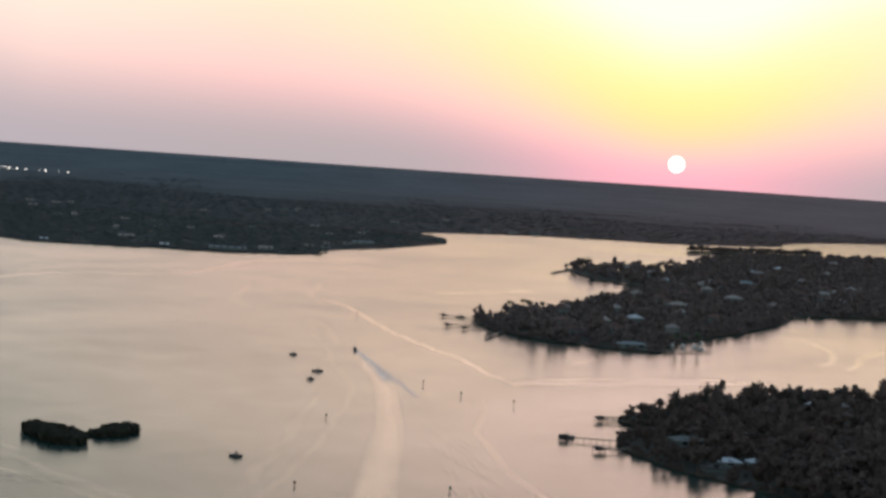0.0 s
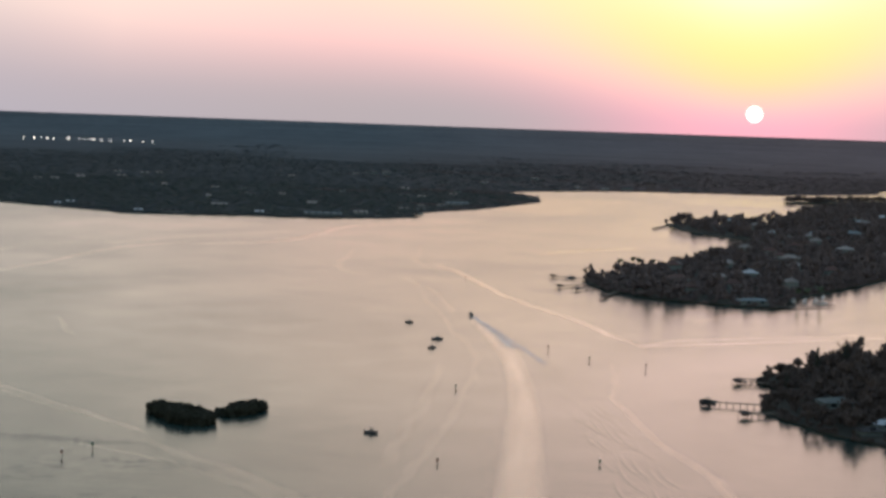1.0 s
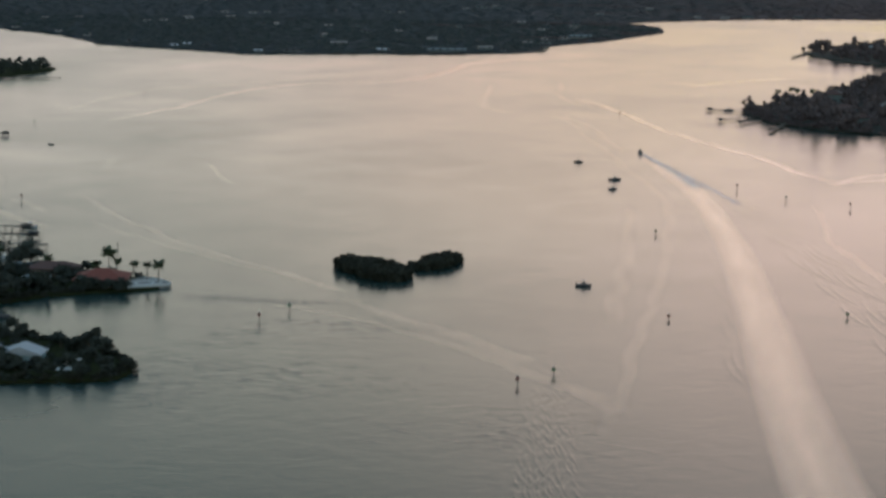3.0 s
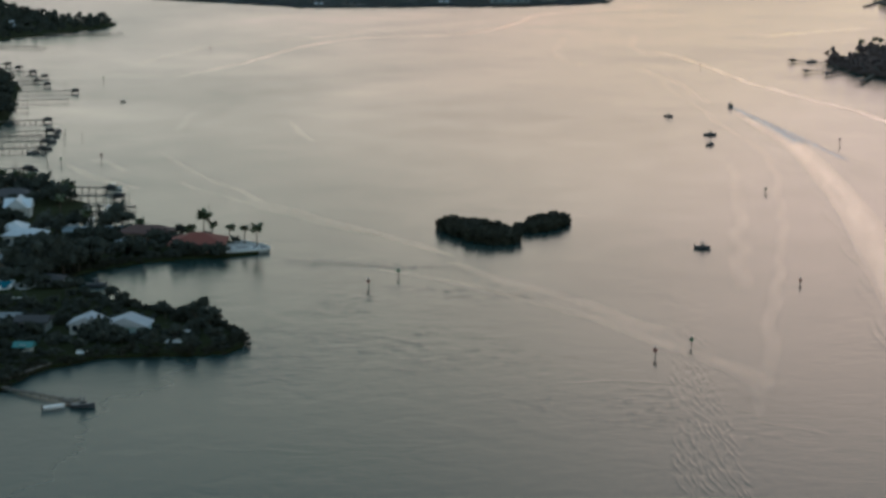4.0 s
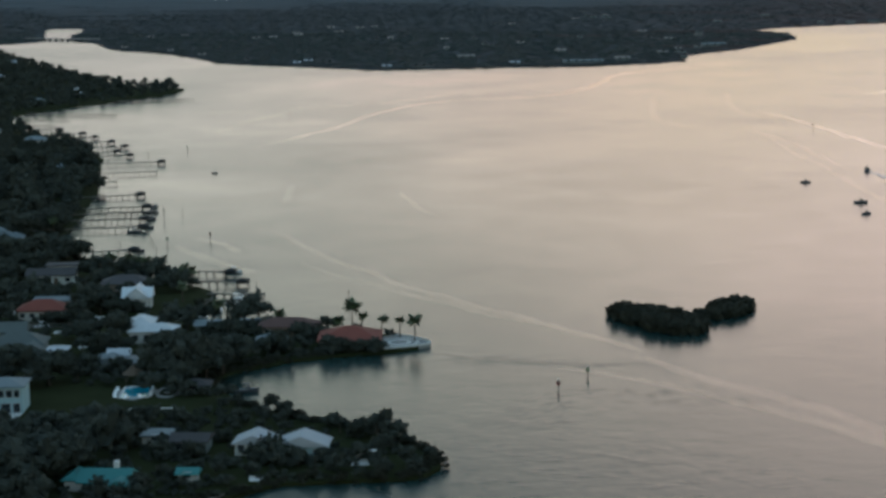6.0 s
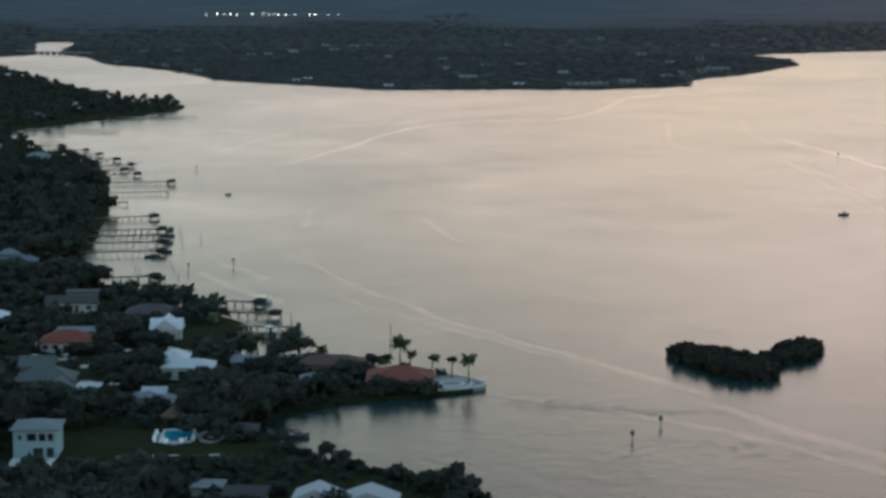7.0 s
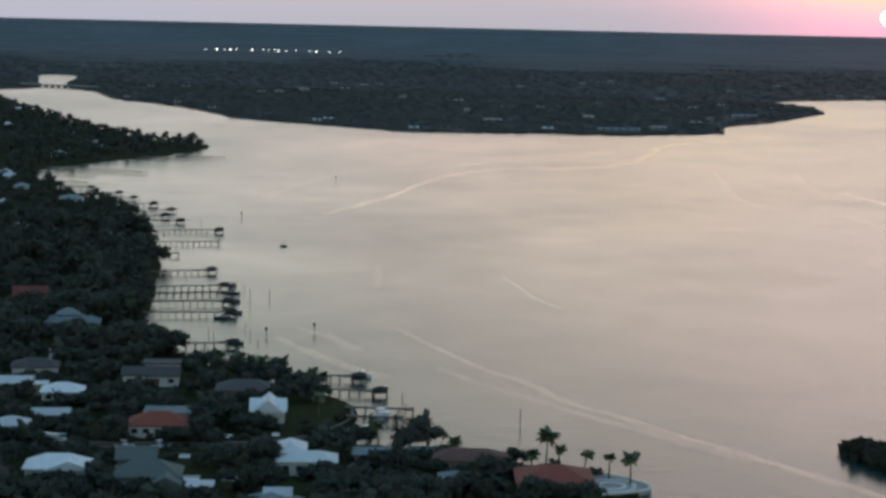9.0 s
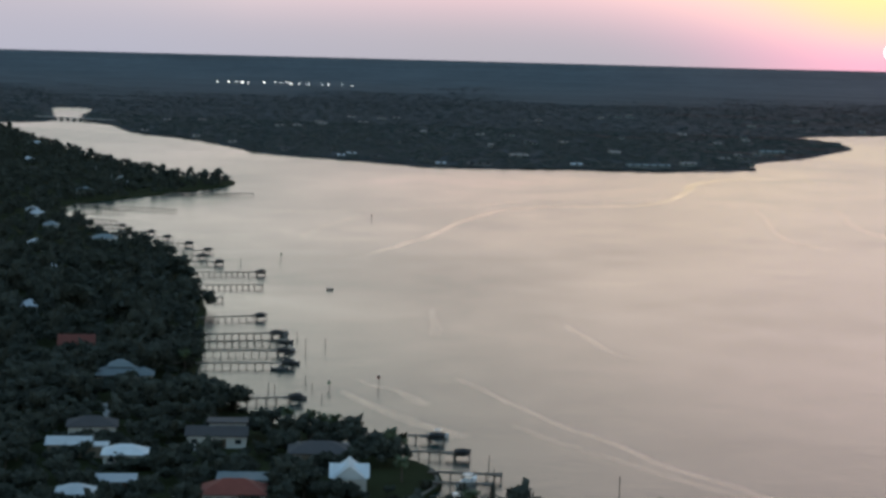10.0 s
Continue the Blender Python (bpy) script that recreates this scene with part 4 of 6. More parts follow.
def east_scale(g):
    """Growth rising from the water's edge, kept low where the camera looks at the waterfront houses."""
    s = np.clip((g[:, 0] - 100) / 60 + 0.42, 0.42, 1.0)
    for x, y, w, *_ in EAST_HOUSES[:5]:
        dx, dy = g[:, 0] - x, g[:, 1] - y
        s = np.where((dy < 3) & (dy > -42) & (np.abs(dx + 0.06 * dy) < w * 0.6 + 2), np.minimum(s, 0.2 - dy * 0.016), s)
    return s


woods("woodland_east", scatter(east_line, (90, 330, 430, 900), 5.0, 5, lambda g: open_ground(g) & wedge(g, 5, 35), 0.8, east_scale), SMALL, LEAF_SUN_TINT, "dark trees covering the point", 5, (0.55, 1.4), 1.05)
woods("tall_trees", scatter(east_line, (90, 330, 430, 900), 15, 25, lambda g: open_ground(g) & (g[:, 0] > 128), 3, east_scale), SMALL, LEAF_SUN_TINT, "taller ragged trees standing above the woods", 25, (1.2, 1.8), 1.15)
woods("tall_trees", scatter(north_line, (-20, 500, 990, 2400), 30, 26, lambda g: open_ground(g) & wedge(g, -5, 14), 4), SMALL_MID, LEAF_NORTH_HAZE, "taller ragged trees standing above the woods", 26, (1.1, 1.8), 1.35)
woods("tall_trees", scatter(west_line, (-760, -300, 660, 1110), 24, 27, lambda g: open_ground(g) & wedge(g, -36, 10) & (g[:, 1] < 850), 14), MID, LEAF, "taller ragged trees standing above the woods", 27, (1.4, 1.9), 1.1)
ISLE = [crown_arrays(s + 110, 80, 9, 1.9, 3.4, 0.0, 0.26, 1.0) for s in range(5)]
isle_spots = np.concatenate([scatter(line, (-120, -60, 480, 560), 1.45, 6, None, 1.0) for line in (islet_line, islet_end)])
joint = (isle_spots[:, 0] > -87) & (isle_spots[:, 0] < -77.5) & (isle_spots[:, 1] > 519.5)
isle_spots[:, 2] = np.where(isle_spots[:, 0] < -101, 0.8, np.where(isle_spots[:, 0] < -83, 1.15, 1.0))
isle_spots[joint, 2] = 0.62
woods("woodland_islet", isle_spots, ISLE, MANGROVE, "dark rounded mangroves growing out of the bay", 6, (1.0, 1.15), sink=1.5, uneven=0.06)
for line, area, gap, mat in ((north_line, (-20, 330, 990, 1560), 4.2, LEAF_NORTH_HAZE), (east_line, (90, 230, 470, 780), 2.8, LEAF_SUN_TINT)):
    shore = scatter(line, area, gap, 31, seen, 0.2)
    deep = np.ones(len(shore), bool)
    for dx, dy in ((gap, 0), (-gap, 0), (0, gap), (0, -gap)):
        deep &= inside(line, shore[:, :2] + np.array((dx, dy)))
    woods("shore_bushes", shore[~deep], UNDER, mat, "dark bushes along the water's edge", 32, (0.35 * gap, 0.5 * gap), sink=0.9)
woods("woodland_strip", scatter(strip_line, (100, 400, 2500, 2800), 6, 7, seen, 1), FAR, LEAF_SUN_TINT, "low trees on a far strip", 7)


def stands(g):
    """Farther inland the woods thin out towards the fields."""
    r = np.hypot(g[:, 0], g[:, 1])
    v = np.array([noise.fractal(Vector((x / 420, y / 160, 5.0)), 0.6, 2.0, 3) for x, y in g])
    return v > -0.9 + (r - 3250) / 700


def sun_tinted(g, seed):
    """True for trees that get the glow-tinted colour, more of them towards the sunset."""
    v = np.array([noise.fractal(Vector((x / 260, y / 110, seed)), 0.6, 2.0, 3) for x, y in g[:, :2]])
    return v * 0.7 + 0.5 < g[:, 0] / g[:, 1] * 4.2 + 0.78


coast = scatter(main_line, (-1500, 500, 1600, 2500), 13.5, 8, lambda g: open_ground(g) & wedge(g, -36, 12), 4)
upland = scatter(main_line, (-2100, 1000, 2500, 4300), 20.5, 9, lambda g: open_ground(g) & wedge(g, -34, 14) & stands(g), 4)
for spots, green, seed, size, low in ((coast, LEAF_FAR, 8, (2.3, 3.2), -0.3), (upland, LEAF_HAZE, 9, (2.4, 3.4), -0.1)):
    sunward = sun_tinted(spots, seed)
    woods("woodland_mainland", spots[~sunward], FAR_SOFT, green, "unbroken dark woods of the mainland", seed, size, 0.042, True, sink=low)
    woods("woodland_mainland", spots[sunward], FAR_SOFT, LEAF_FAR_SUN, "unbroken mainland woods with the sunset glow in their colour", seed, size, 0.042, True, sink=low)


# ---------------------------------------------------------------- the lawn pool and terraces


def disc_bm(r, z0, z1, n=28, rx=1.0):
    bm = bmesh.new()
    lo = [bm.verts.new((r * rx * math.cos(k * math.tau / n), r * math.sin(k * math.tau / n), z0)) for k in range(n)]
    hi = [bm.verts.new((v.co.x, v.co.y, z1)) for v in lo]
    for k in range(n):
        bm.faces.new((lo[k], lo[(k + 1) % n], hi[(k + 1) % n], hi[k]))
    bm.faces.new(hi)
    bm.faces.new(lo[::-1])
    return bm


def ring_bm(r0, r1, z0, z1, n=28):
    bm = bmesh.new()
    vs = [[bm.verts.new((r * math.cos(k * math.tau / n), r * math.sin(k * math.tau / n), z)) for k in range(n)] for r, z in ((r0, z0), (r1, z0), (r1, z1), (r0, z1))]
    for a in range(4):
        for k in range(n):
            bm.faces.new((vs[a][k], vs[a][(k + 1) % n], vs[(a + 1) % 4][(k + 1) % n], vs[(a + 1) % 4][k]))
    return bm


def thing(name, x, y, rot=0, z=None, label="", category="", group=""):
    e = new(name)
    e.matrix_world = pose(x, y, float(land_height(x, y)) if z is None else z, 0, 0, rot)
    return tagged(e, label, category, group)


pool = thing("swimming_pool", -191.0, 411.0, 16, label="bright blue rectangular pool with a narrow pale coping on the lawn", category="pool")
bm = bmesh.new()
for b in ((-3.3, -5.4, 3.3, -5.0), (-3.3, 5.2, 3.3, 5.6), (-3.3, -5.0, -2.9, 5.2), (2.9, -5.0, 3.3, 5.2)):
    box(bm, b[0], b[1], -0.4, b[2], b[3], 0.16)
part("coping", bm, PAVING, pool)
part("pool_water", boxed(-2.9, -5.0, -0.4, 2.9, 5.2, 0.08), POOL, pool, "clear blue water")
deck = disc_bm(1.0, -0.3, 0.06, 40)
for v in deck.verts:
    a = math.atan2(v.co.y, v.co.x)
    k = 1 + 0.06 * math.sin(7 * a)
    v.co.x, v.co.y = v.co.x * 4.3 * k, v.co.y * 7.0 * k
part("pool_deck", deck, CONCRETE, pool, "pale scalloped paving round the pool")
patio = thing("round_patio", -184.2, 412.5, 16, label="oval pale paved patio with a ring path beside the pool", category="patio")
for nm, bm in (("outer_ring", ring_bm(1.9, 2.8, -0.3, 0.10)), ("middle", disc_bm(0.8, -0.3, 0.12))):
    for v in bm.verts:
        v.co.y *= 2.0
    part(nm, bm, CONCRETE, patio)


def lounger(x, y, rot):
    u = thing("sun_lounger", x, y, rot, label="white sun lounger on the pool deck", category="lounger", group="white loungers round the pool")
    part("seat", boxed(-0.35, -0.9, 0.3, 0.35, 0.4, 0.42), CLOTH, u)
    bm = boxed(-0.35, 0.4, 0.3, 0.35, 1.0, 0.4)
    for v in bm.verts:
        if v.co.y > 0.7:
            v.co.z += 0.4
    part("backrest", bm, CLOTH, u)
    for a in (-0.3, 0.3):
        for b in (-0.8, 0.35):
            part("leg", boxed(a - 0.03, b - 0.03, 0, a + 0.03, b + 0.03, 0.3), METAL, u)
    return u


for k, (ux, uy) in enumerate(((-194.9, 408.5), (-193.6, 405.2), (-190.9, 404.4), (-188.0, 405.6), (-186.6, 408.4), (-195.6, 411.5))):
    lounger(ux, uy, 16 + 12 * (k % 2))

hut = thing("thatched_hut", -195.5, 420.5, 16, label="round thatched hut behind the pool", category="hut")
for a in (-1.6, 1.6):
    for b in (-1.6, 1.6):
        part("post", boxed(a - 0.1, b - 0.1, -0.2, a + 0.1, b + 0.1, 2.2), WOOD, hut)
bm = bmesh.new()
tip = bm.verts.new((0, 0, 4.2))
rim = [bm.verts.new((2.6 * math.cos(k * math.tau / 14), 2.6 * math.sin(k * math.tau / 14), 2.0 + 0.1 * (k % 2))) for k in range(14)]
for k in range(14):
    bm.faces.new((rim[k], rim[(k + 1) % 14], tip))
bm.faces.new(rim[::-1])
part("thatch_roof", bm, THATCH, hut)

terrace = thing("waterfront_terrace", -146, 475, 0, 0, "pale paved terrace with a rounded sea wall on the point", "terrace")
outline = spline([(-10, -10), (-3, -8), (3.6, -3.2), (5.4, 0.6), (2.5, 4.5), (-3.5, 8.5), (-7.5, 9.5)], 1.0)
bm = bmesh.new()
lo = [bm.verts.new((p[0], p[1], -1.2)) for p in outline]
hi = [bm.verts.new((p[0], p[1], 0.92)) for p in outline]
for k in range(len(lo)):
    j = (k + 1) % len(lo)
    bm.faces.new((lo[k], lo[j], hi[j], hi[k]))
bm.faces.new(hi)
part("paving", bm, CONCRETE, terrace)
for ring, (r0, r1) in enumerate(((2.2, 3.0), (4.2, 5.0))):
    bm = ring_bm(r0, r1, 0.7, 0.97 + 0.02 * ring)
    for v in bm.verts:
        v.co.x -= 2.5
        v.co.y *= 1.15
    part("paved_band", bm, PAVING, terrace, "curved white paved band")
bm = bmesh.new()
inner = [Vector((p[0] * 0.95 - 0.2, p[1] * 0.95, 0)) for p in outline]
outr = [Vector((p[0] * 1.01, p[1] * 1.01, 0)) for p in outline]
for k in range(len(outline) - 1):
    q = [bm.verts.new((v.x, v.y, z)) for z in (0.75, 1.22) for v in (inner[k], inner[k + 1], outr[k + 1], outr[k])]
    for f in ((4, 5, 6, 7), (0, 1, 5, 4), (1, 2, 6, 5), (2, 3, 7, 6), (3, 0, 4, 7)):
        bm.faces.new([q[i] for i in f])
part("sea_wall", bm, PAVING, terrace, "low pale wall along the water")

# ---------------------------------------------------------------- docks, piles and boats


def hull_bm(length, beam, depth, flat=0.55):
    """A hull lofted from stern to bow."""
    bm = bmesh.new()
    rows = []
    for k in range(9):
        s = k / 8
        wdt = beam / 2 * (1.0 if s < flat else math.cos((s - flat) / (1 - flat) * math.pi / 2 * 0.97))
        keel = -depth * 0.45 * (1 - 0.5 * max(0, s - 0.6) / 0.4)
        top = depth * (0.55 + 0.35 * s * s)
        x = (s - 0.5) * length
        rows.append([bm.verts.new(p) for p in ((x, -wdt, top), (x, -wdt * 0.85, 0), (x, 0, keel), (x, wdt * 0.85, 0), (x, wdt, top))])
    for a, b in zip(rows, rows[1:]):
        for i in range(4):
            bm.faces.new((a[i], a[i + 1], b[i + 1], b[i]))
        bm.faces.new((a[4], a[0], b[0], b[4]))
    bm.faces.new(rows[0])
    bm.faces.new(rows[-1][::-1])
    bmesh.ops.recalc_face_normals(bm, faces=bm.faces)
    return bm


DARK_ROOF = material("dark_weathered_roof", (0.035, 0.035, 0.037), 0.9, vary=0.2, scale=1.0, fine=8.0, spec=0.1)


def dock(a, b, roof=None, width=1.7, label="narrow wooden dock on posts over the water", mat=DARK_ROOF, head=3.2, house_len=3.2, level=0.0):
    a, b = Vector((*a, 0)), Vector((*b, 0))
    length = (b - a).length
    e = new("dock")
    e.matrix_world = pose(a.x, a.y, level, 0, 0, math.degrees(math.atan2(b.y - a.y, b.x - a.x)))
    part("deck", boxed(-1.0, -width / 2, 1.25, length, width / 2, 1.45), WOOD, e)
    part("landing", boxed(length, -head / 2, 1.2, length + 2.2, head / 2, 1.42), WOOD, e)
    n = max(2, int(length / 2.3))
    piles = [(length * (k + 0.5) / n, s * width / 2) for k in range(n) for s in (-1, 1)] + [(length + 2.0, s * head / 2) for s in (-1, 1)]
    for px, py in piles:
        part("post", tube(bmesh.new(), (px, py, -1.5), (px, py, 1.7), 0.11, 0.10, 6), PILE, e)
    if roof:
        y0 = -roof * 0.36
        for px in (length + 2.4, length + 2.4 + house_len):
            for py in (y0, -y0):
                part("roof_post", tube(bmesh.new(), (px, py, -1.5), (px, py, 1.98), 0.13, 0.11, 6), PILE, e)
        part("dock_roof", roof_bm("hip", length + 2.4, length + 2.4 + house_len, y0, -y0, 1.95, 0.55, 0.3), mat, e, "")
    if roof:
        bm = hull_bm(house_len, 1.7, 1.0)
        for v in bm.verts:
            v.co += Vector((length + 2.4 + house_len / 2, 0, 1.0))
        part("stored_boat", bm, HULL_DARK, e, "dark covered boat on the lift")
    return tagged(e, label, "dock", "docks along the shore")


ROOFED = "wooden dock on posts with a roofed boat lift"
WEST_DOCKS = [((-496, 1000), (-481, 1014), 4), ((-474, 981), (-464, 993), 4.5), ((-460, 962), (-445, 970), 5), ((-440, 930), (-426, 945), 5),
              ((-430, 913), (-420, 921), 3.5), ((-420, 897), (-406, 903), 4), ((-411, 858), (-377.5, 874), 2.5), ((-395, 818.5), (-361.5, 834), None),
              ((-376, 786.5), (-363, 792.3), None), ((-352, 738), (-336, 750), 3.5), ((-350, 696), (-318.5, 713.6), 3.5),
              ((-345, 682), (-309, 701.4), None), ((-338, 667), (-305.5, 680.2), 3.5), ((-330, 645), (-297, 658.6), 3.5),
              ((-292, 598), (-278, 605.5), 3.5), ((-277, 576), (-261, 578), None), ((-252, 566), (-231, 569), 4.5), ((-238, 549), (-221, 552), 4),
              ((-217, 521), (-206, 523), None), ((-219, 531), (-206, 533), None)]
OTHER_DOCKS = [((-563, 1262), (-516, 1279), None),
               ((-578, 1152), (-516, 1144), None),
               ((-562, 1118), (-538, 1121), None),
               ((-550, 1064), (-519, 1065), None),
               ((-530, 1036), (-507, 1039), 6.0),
               ((104, 613), (84, 612), 5.0),
               ((106, 594), (98, 590), 5.5),
               ((104, 672), (95, 675), 4.5),
               ((101, 684), (93, 683), None),
               ((-8, 1130), (-28, 1142), 5.0),
               ((-2, 1100), (-18, 1075), 5.0),
               ((5, 1082), (-6, 1062), 5.0),
               ((18, 1060), (12, 1018), 4.5),
               ((205, 1310), (190, 1290), 5.0),
               ((14, 1840), (2, 1760), None),
               ((-561, 1250), (-524, 1274), None)]
for a, b, rf in WEST_DOCKS + OTHER_DOCKS:
    dock(a, b, rf, label=ROOFED if rf else "narrow wooden dock on posts over the water")


dock((-145.5, 317.5), (-128.5, 311.2), None, 1.0, "low weathered dock with a small landing stage", head=3.0, level=-0.75)
dock((109, 1004), (141.5, 1035), None, 3.0, "long dark jetty sheltering a small boat basin", head=3.0, level=-0.3)
dock((-147, 320), (-144, 334.5), None, 1.3, "narrow boardwalk along the wooded bank", head=1.3, level=-0.3)


def boat(x, y, rot, length, hull, label, cabin=True, canopy=True, mast=0.0, z=0.12, group="boats"):
    e = thing("boat", x, y, rot, z, label, "boat", group)
    beam, depth = length * 0.34, length * 0.17 + 0.2
    part("hull", hull_bm(length, beam, depth), hull, e)
    part("rail", tube(bmesh.new(), (-length * 0.45, -beam * 0.46, depth * 0.62), (length * 0.2, -beam * 0.46, depth * 0.72), 0.05, 0.05, 6), METAL, e)
    if cabin:
        bm = boxed(-length * 0.12, -beam * 0.3, depth * 0.5, length * 0.16, beam * 0.3, depth * 0.5 + 0.7)
        for v in bm.verts:
            if v.co.z > depth:
                v.co.y *= 0.82
                v.co.x = v.co.x * 0.8 - 0.1
        part("cabin", bm, hull, e)
        part("windshield", boxed(length * 0.14, -beam * 0.24, depth * 0.5 + 0.3, length * 0.155, beam * 0.24, depth * 0.5 + 0.65), GLASS, e)
    for a in (-0.3, -0.1, 0.15):
        part("bench", boxed(length * a - 0.18, -beam * 0.36, depth * 0.4, length * a + 0.18, beam * 0.36, depth * 0.66), hull, e)
    if canopy:
        part("canopy", boxed(-length * 0.2, -beam * 0.36, depth + 0.75, length * 0.12, beam * 0.36, depth + 0.83), hull, e)
    for a in (-1, 1) if canopy else ():
        part("canopy_post", tube(bmesh.new(), (-length * 0.05, a * beam * 0.33, depth * 0.5), (-length * 0.05, a * beam * 0.33, depth + 0.76), 0.04, 0.04, 6), METAL, e)
    part("outboard", boxed(-length * 0.56, -0.22, -0.2, -length * 0.5, 0.22, depth * 0.55 + 0.5), HULL_DARK, e)
    if mast:
        part("mast", tube(bmesh.new(), (0, 0, depth * 0.5), (0, 0, mast), 0.09, 0.05, 6), METAL, e)
    return e


boat(-24, 507, -6, 4.4, HULL_DARK, "dark anchored fishing boat with a low canopy")
boat(-46, 772, 10, 5.0, HULL_DARK, "long dark anchored boat on the open water")
boat(-43, 739, 35, 3.6, HULL_DARK, "small dark anchored skiff beside another boat")
boat(-70.5, 836, -8, 4.0, HULL_DARK, "dark boat anchored alone on the bay")
boat(-334, 841, 8, 2.6, HULL_DARK, "dark dinghy drifting off the docks", cabin=False)
boat(-47, 884, 108, 5.6, HULL_DARK, "dark speedboat at the head of its wake", z=0.35, group="moving boats")
boat(-128.8, 306.2, 38, 4.2, HULL_WHITE, "white skiff tied to the dock head", cabin=False, canopy=False)
boat(-123.8, 308.6, 12, 4.6, HULL_DARK, "dark boat tied to the dock head", mast=4.5)
boat(-286.0, 485.6, 20, 8.0, HULL_WHITE, "white cabin cruiser with stacked decks moored in the canal")
boat(-268.4, 479.0, 25, 6.0, HULL_WHITE, "white open motorboat moored in the canal")
for bx, by, br_, bl in ((121, 1060, 70, 6.5), (127.5, 1057, 80, 7.5), (134, 1062, 65, 7.0), (137.5, 1051, 30, 6.0), (139, 1090, 75, 6.0)):
    boat(bx, by, br_, bl, HULL_WHITE, "white motorboat moored in the small basin", group="boats in the basin")
boat(-210, 527, 75, 7.5, HULL_WHITE, "white fishing boat with a tall tower at its berth", mast=6.5)
for k, (bx, by, br, bl, bh) in enumerate(((-314, 721, 80, 5.0, HULL_DARK), (-308.5, 705.5, 10, 4.5, HULL_DARK), (-301.5, 687.5, 70, 5.0, HULL_DARK), (-294, 666, 0, 4.5, HULL_DARK), (-294, 654, 10, 5.0, HULL_DARK), (-275, 612, 10, 4.0, HULL_DARK),
                                          (-228, 575, 10, 5, HULL_WHITE), (-254, 478.4, 18, 4.2, HULL_WHITE), (-247, 480.8, 20, 4.2, HULL_WHITE), (-216, 496.5, 30, 4.6, HULL_WHITE), (-212, 503, 20, 5.0, HULL_WHITE), (-209, 510, 80, 5.0, HULL_WHITE),
                                          (-168, 419, 20, 5.0, HULL_DARK), (81, 619, 10, 6, HULL_DARK), (-20, 1150, 20, 6, HULL_DARK))):
    boat(bx, by, br, bl, bh, "white motorboat moored in the canal" if bh is HULL_WHITE else "dark motorboat moored at a dock")


def marker(x, y, h, board=None):
    e = thing("channel_marker", x, y, 0, 0, "dark channel marker post with a dayboard" if board else "bare dark mooring post in the water", "marker" if board else "post", "channel markers")
    part("post", tube(bmesh.new(), (0, 0, -2), (0, 0, h), 0.12, 0.10, 8), PILE, e)
    if board:
        part("dayboard", boxed(-0.4, -0.3, h - 0.8, 0.4, -0.22, h + 0.02), board, e, "square coloured board")
        part("lantern", tube(bmesh.new(), (0, 0, h), (0, 0, h + 0.45), 0.16, 0.12, 8), METAL, e)
    return e


for k, (mx, my, mh) in enumerate(((-101, 434, 3.6), (-97, 449, 3.6), (-21.5, 375, 3.6), (-15, 387, 3.4), (5, 462, 2.6), (52, 477, 2.6), (53, 706, 4.2), (-13.5, 617, 3.0), (7, 754, 4.0), (28, 723, 3.4),
                                  (-81.5, 1096, 4.5), (-272, 630, 4.2), (-261, 642, 4.6), (-386, 940, 4.5), (-403, 1156, 4.5))):
    marker(mx, my, mh * 0.52, GREEN_BOARD if k % 2 else RED_BOARD)
for mx, my, mh in ((-177, 527, 5.8), (-287, 622, 3), (-284, 618, 3.2), (-297, 689, 6), (-308, 715, 3), (-276, 627, 2.4), (-269, 613, 2.2), (-208, 539, 5.5), (-205, 530, 4.5), (-204, 526, 4.0), (-394, 908, 4), (-294, 700, 4), (-281, 637, 2.5)):
    marker(mx, my, mh * 0.75)



def strip_bm(points, width, z0, z1):
    """A flat strip of even width along a bent line."""
    line = [Vector((p[0], p[1], 0)) for p in spline(points, 1.5)]
    bm = bmesh.new()
    rows = []
    for k, p in enumerate(line):
        d = (line[min(k + 1, len(line) - 1)] - line[max(k - 1, 0)]).normalized()
        n = Vector((-d.y, d.x, 0)) * width / 2
        rows.append([bm.verts.new((q.x, q.y, z)) for q, z in ((p - n, z0), (p + n, z0), (p + n, z1), (p - n, z1))])
    for a, b in zip(rows, rows[1:]):
        for i in range(4):
            bm.faces.new((a[i], a[(i + 1) % 4], b[(i + 1) % 4], b[i]))
    bm.faces.new(rows[0][::-1])
    bm.faces.new(rows[-1])
    bmesh.ops.recalc_face_normals(bm, faces=bm.faces)
    return bm


top = float(land_height(-240, 470))
for pts, wd in (([(-318, 584), (-312, 571), (-307, 558)], 3.2), ([(-285, 516.5), (-283, 520), (-279.5, 524.5)], 1.6), ([(-286, 502.6), (-283, 502.8), (-279, 502.2)], 1.8), ([(-283, 533), (-277, 538), (-273, 546)], 2.6), ([(-262, 555), (-252, 553), (-243, 560)], 2.4)):
    tagged(part("driveway", strip_bm(pts, wd, top - 0.3, top + 0.05), CONCRETE), "worn grey concrete drive between the gardens", "driveway")
for pts in ([(-221, 537.5), (-216, 522), (-218.4, 504), (-226.4, 492.2), (-244, 484.3), (-262, 478)], [(-264, 473.6), (-243, 478.6), (-228, 485.6), (-218, 491.6)]):
    tagged(part("seawall", strip_bm(pts, 0.7, -1.0, top + 0.12), WOOD), "dark weathered timber seawall along the canal", "seawall", kind="structure")
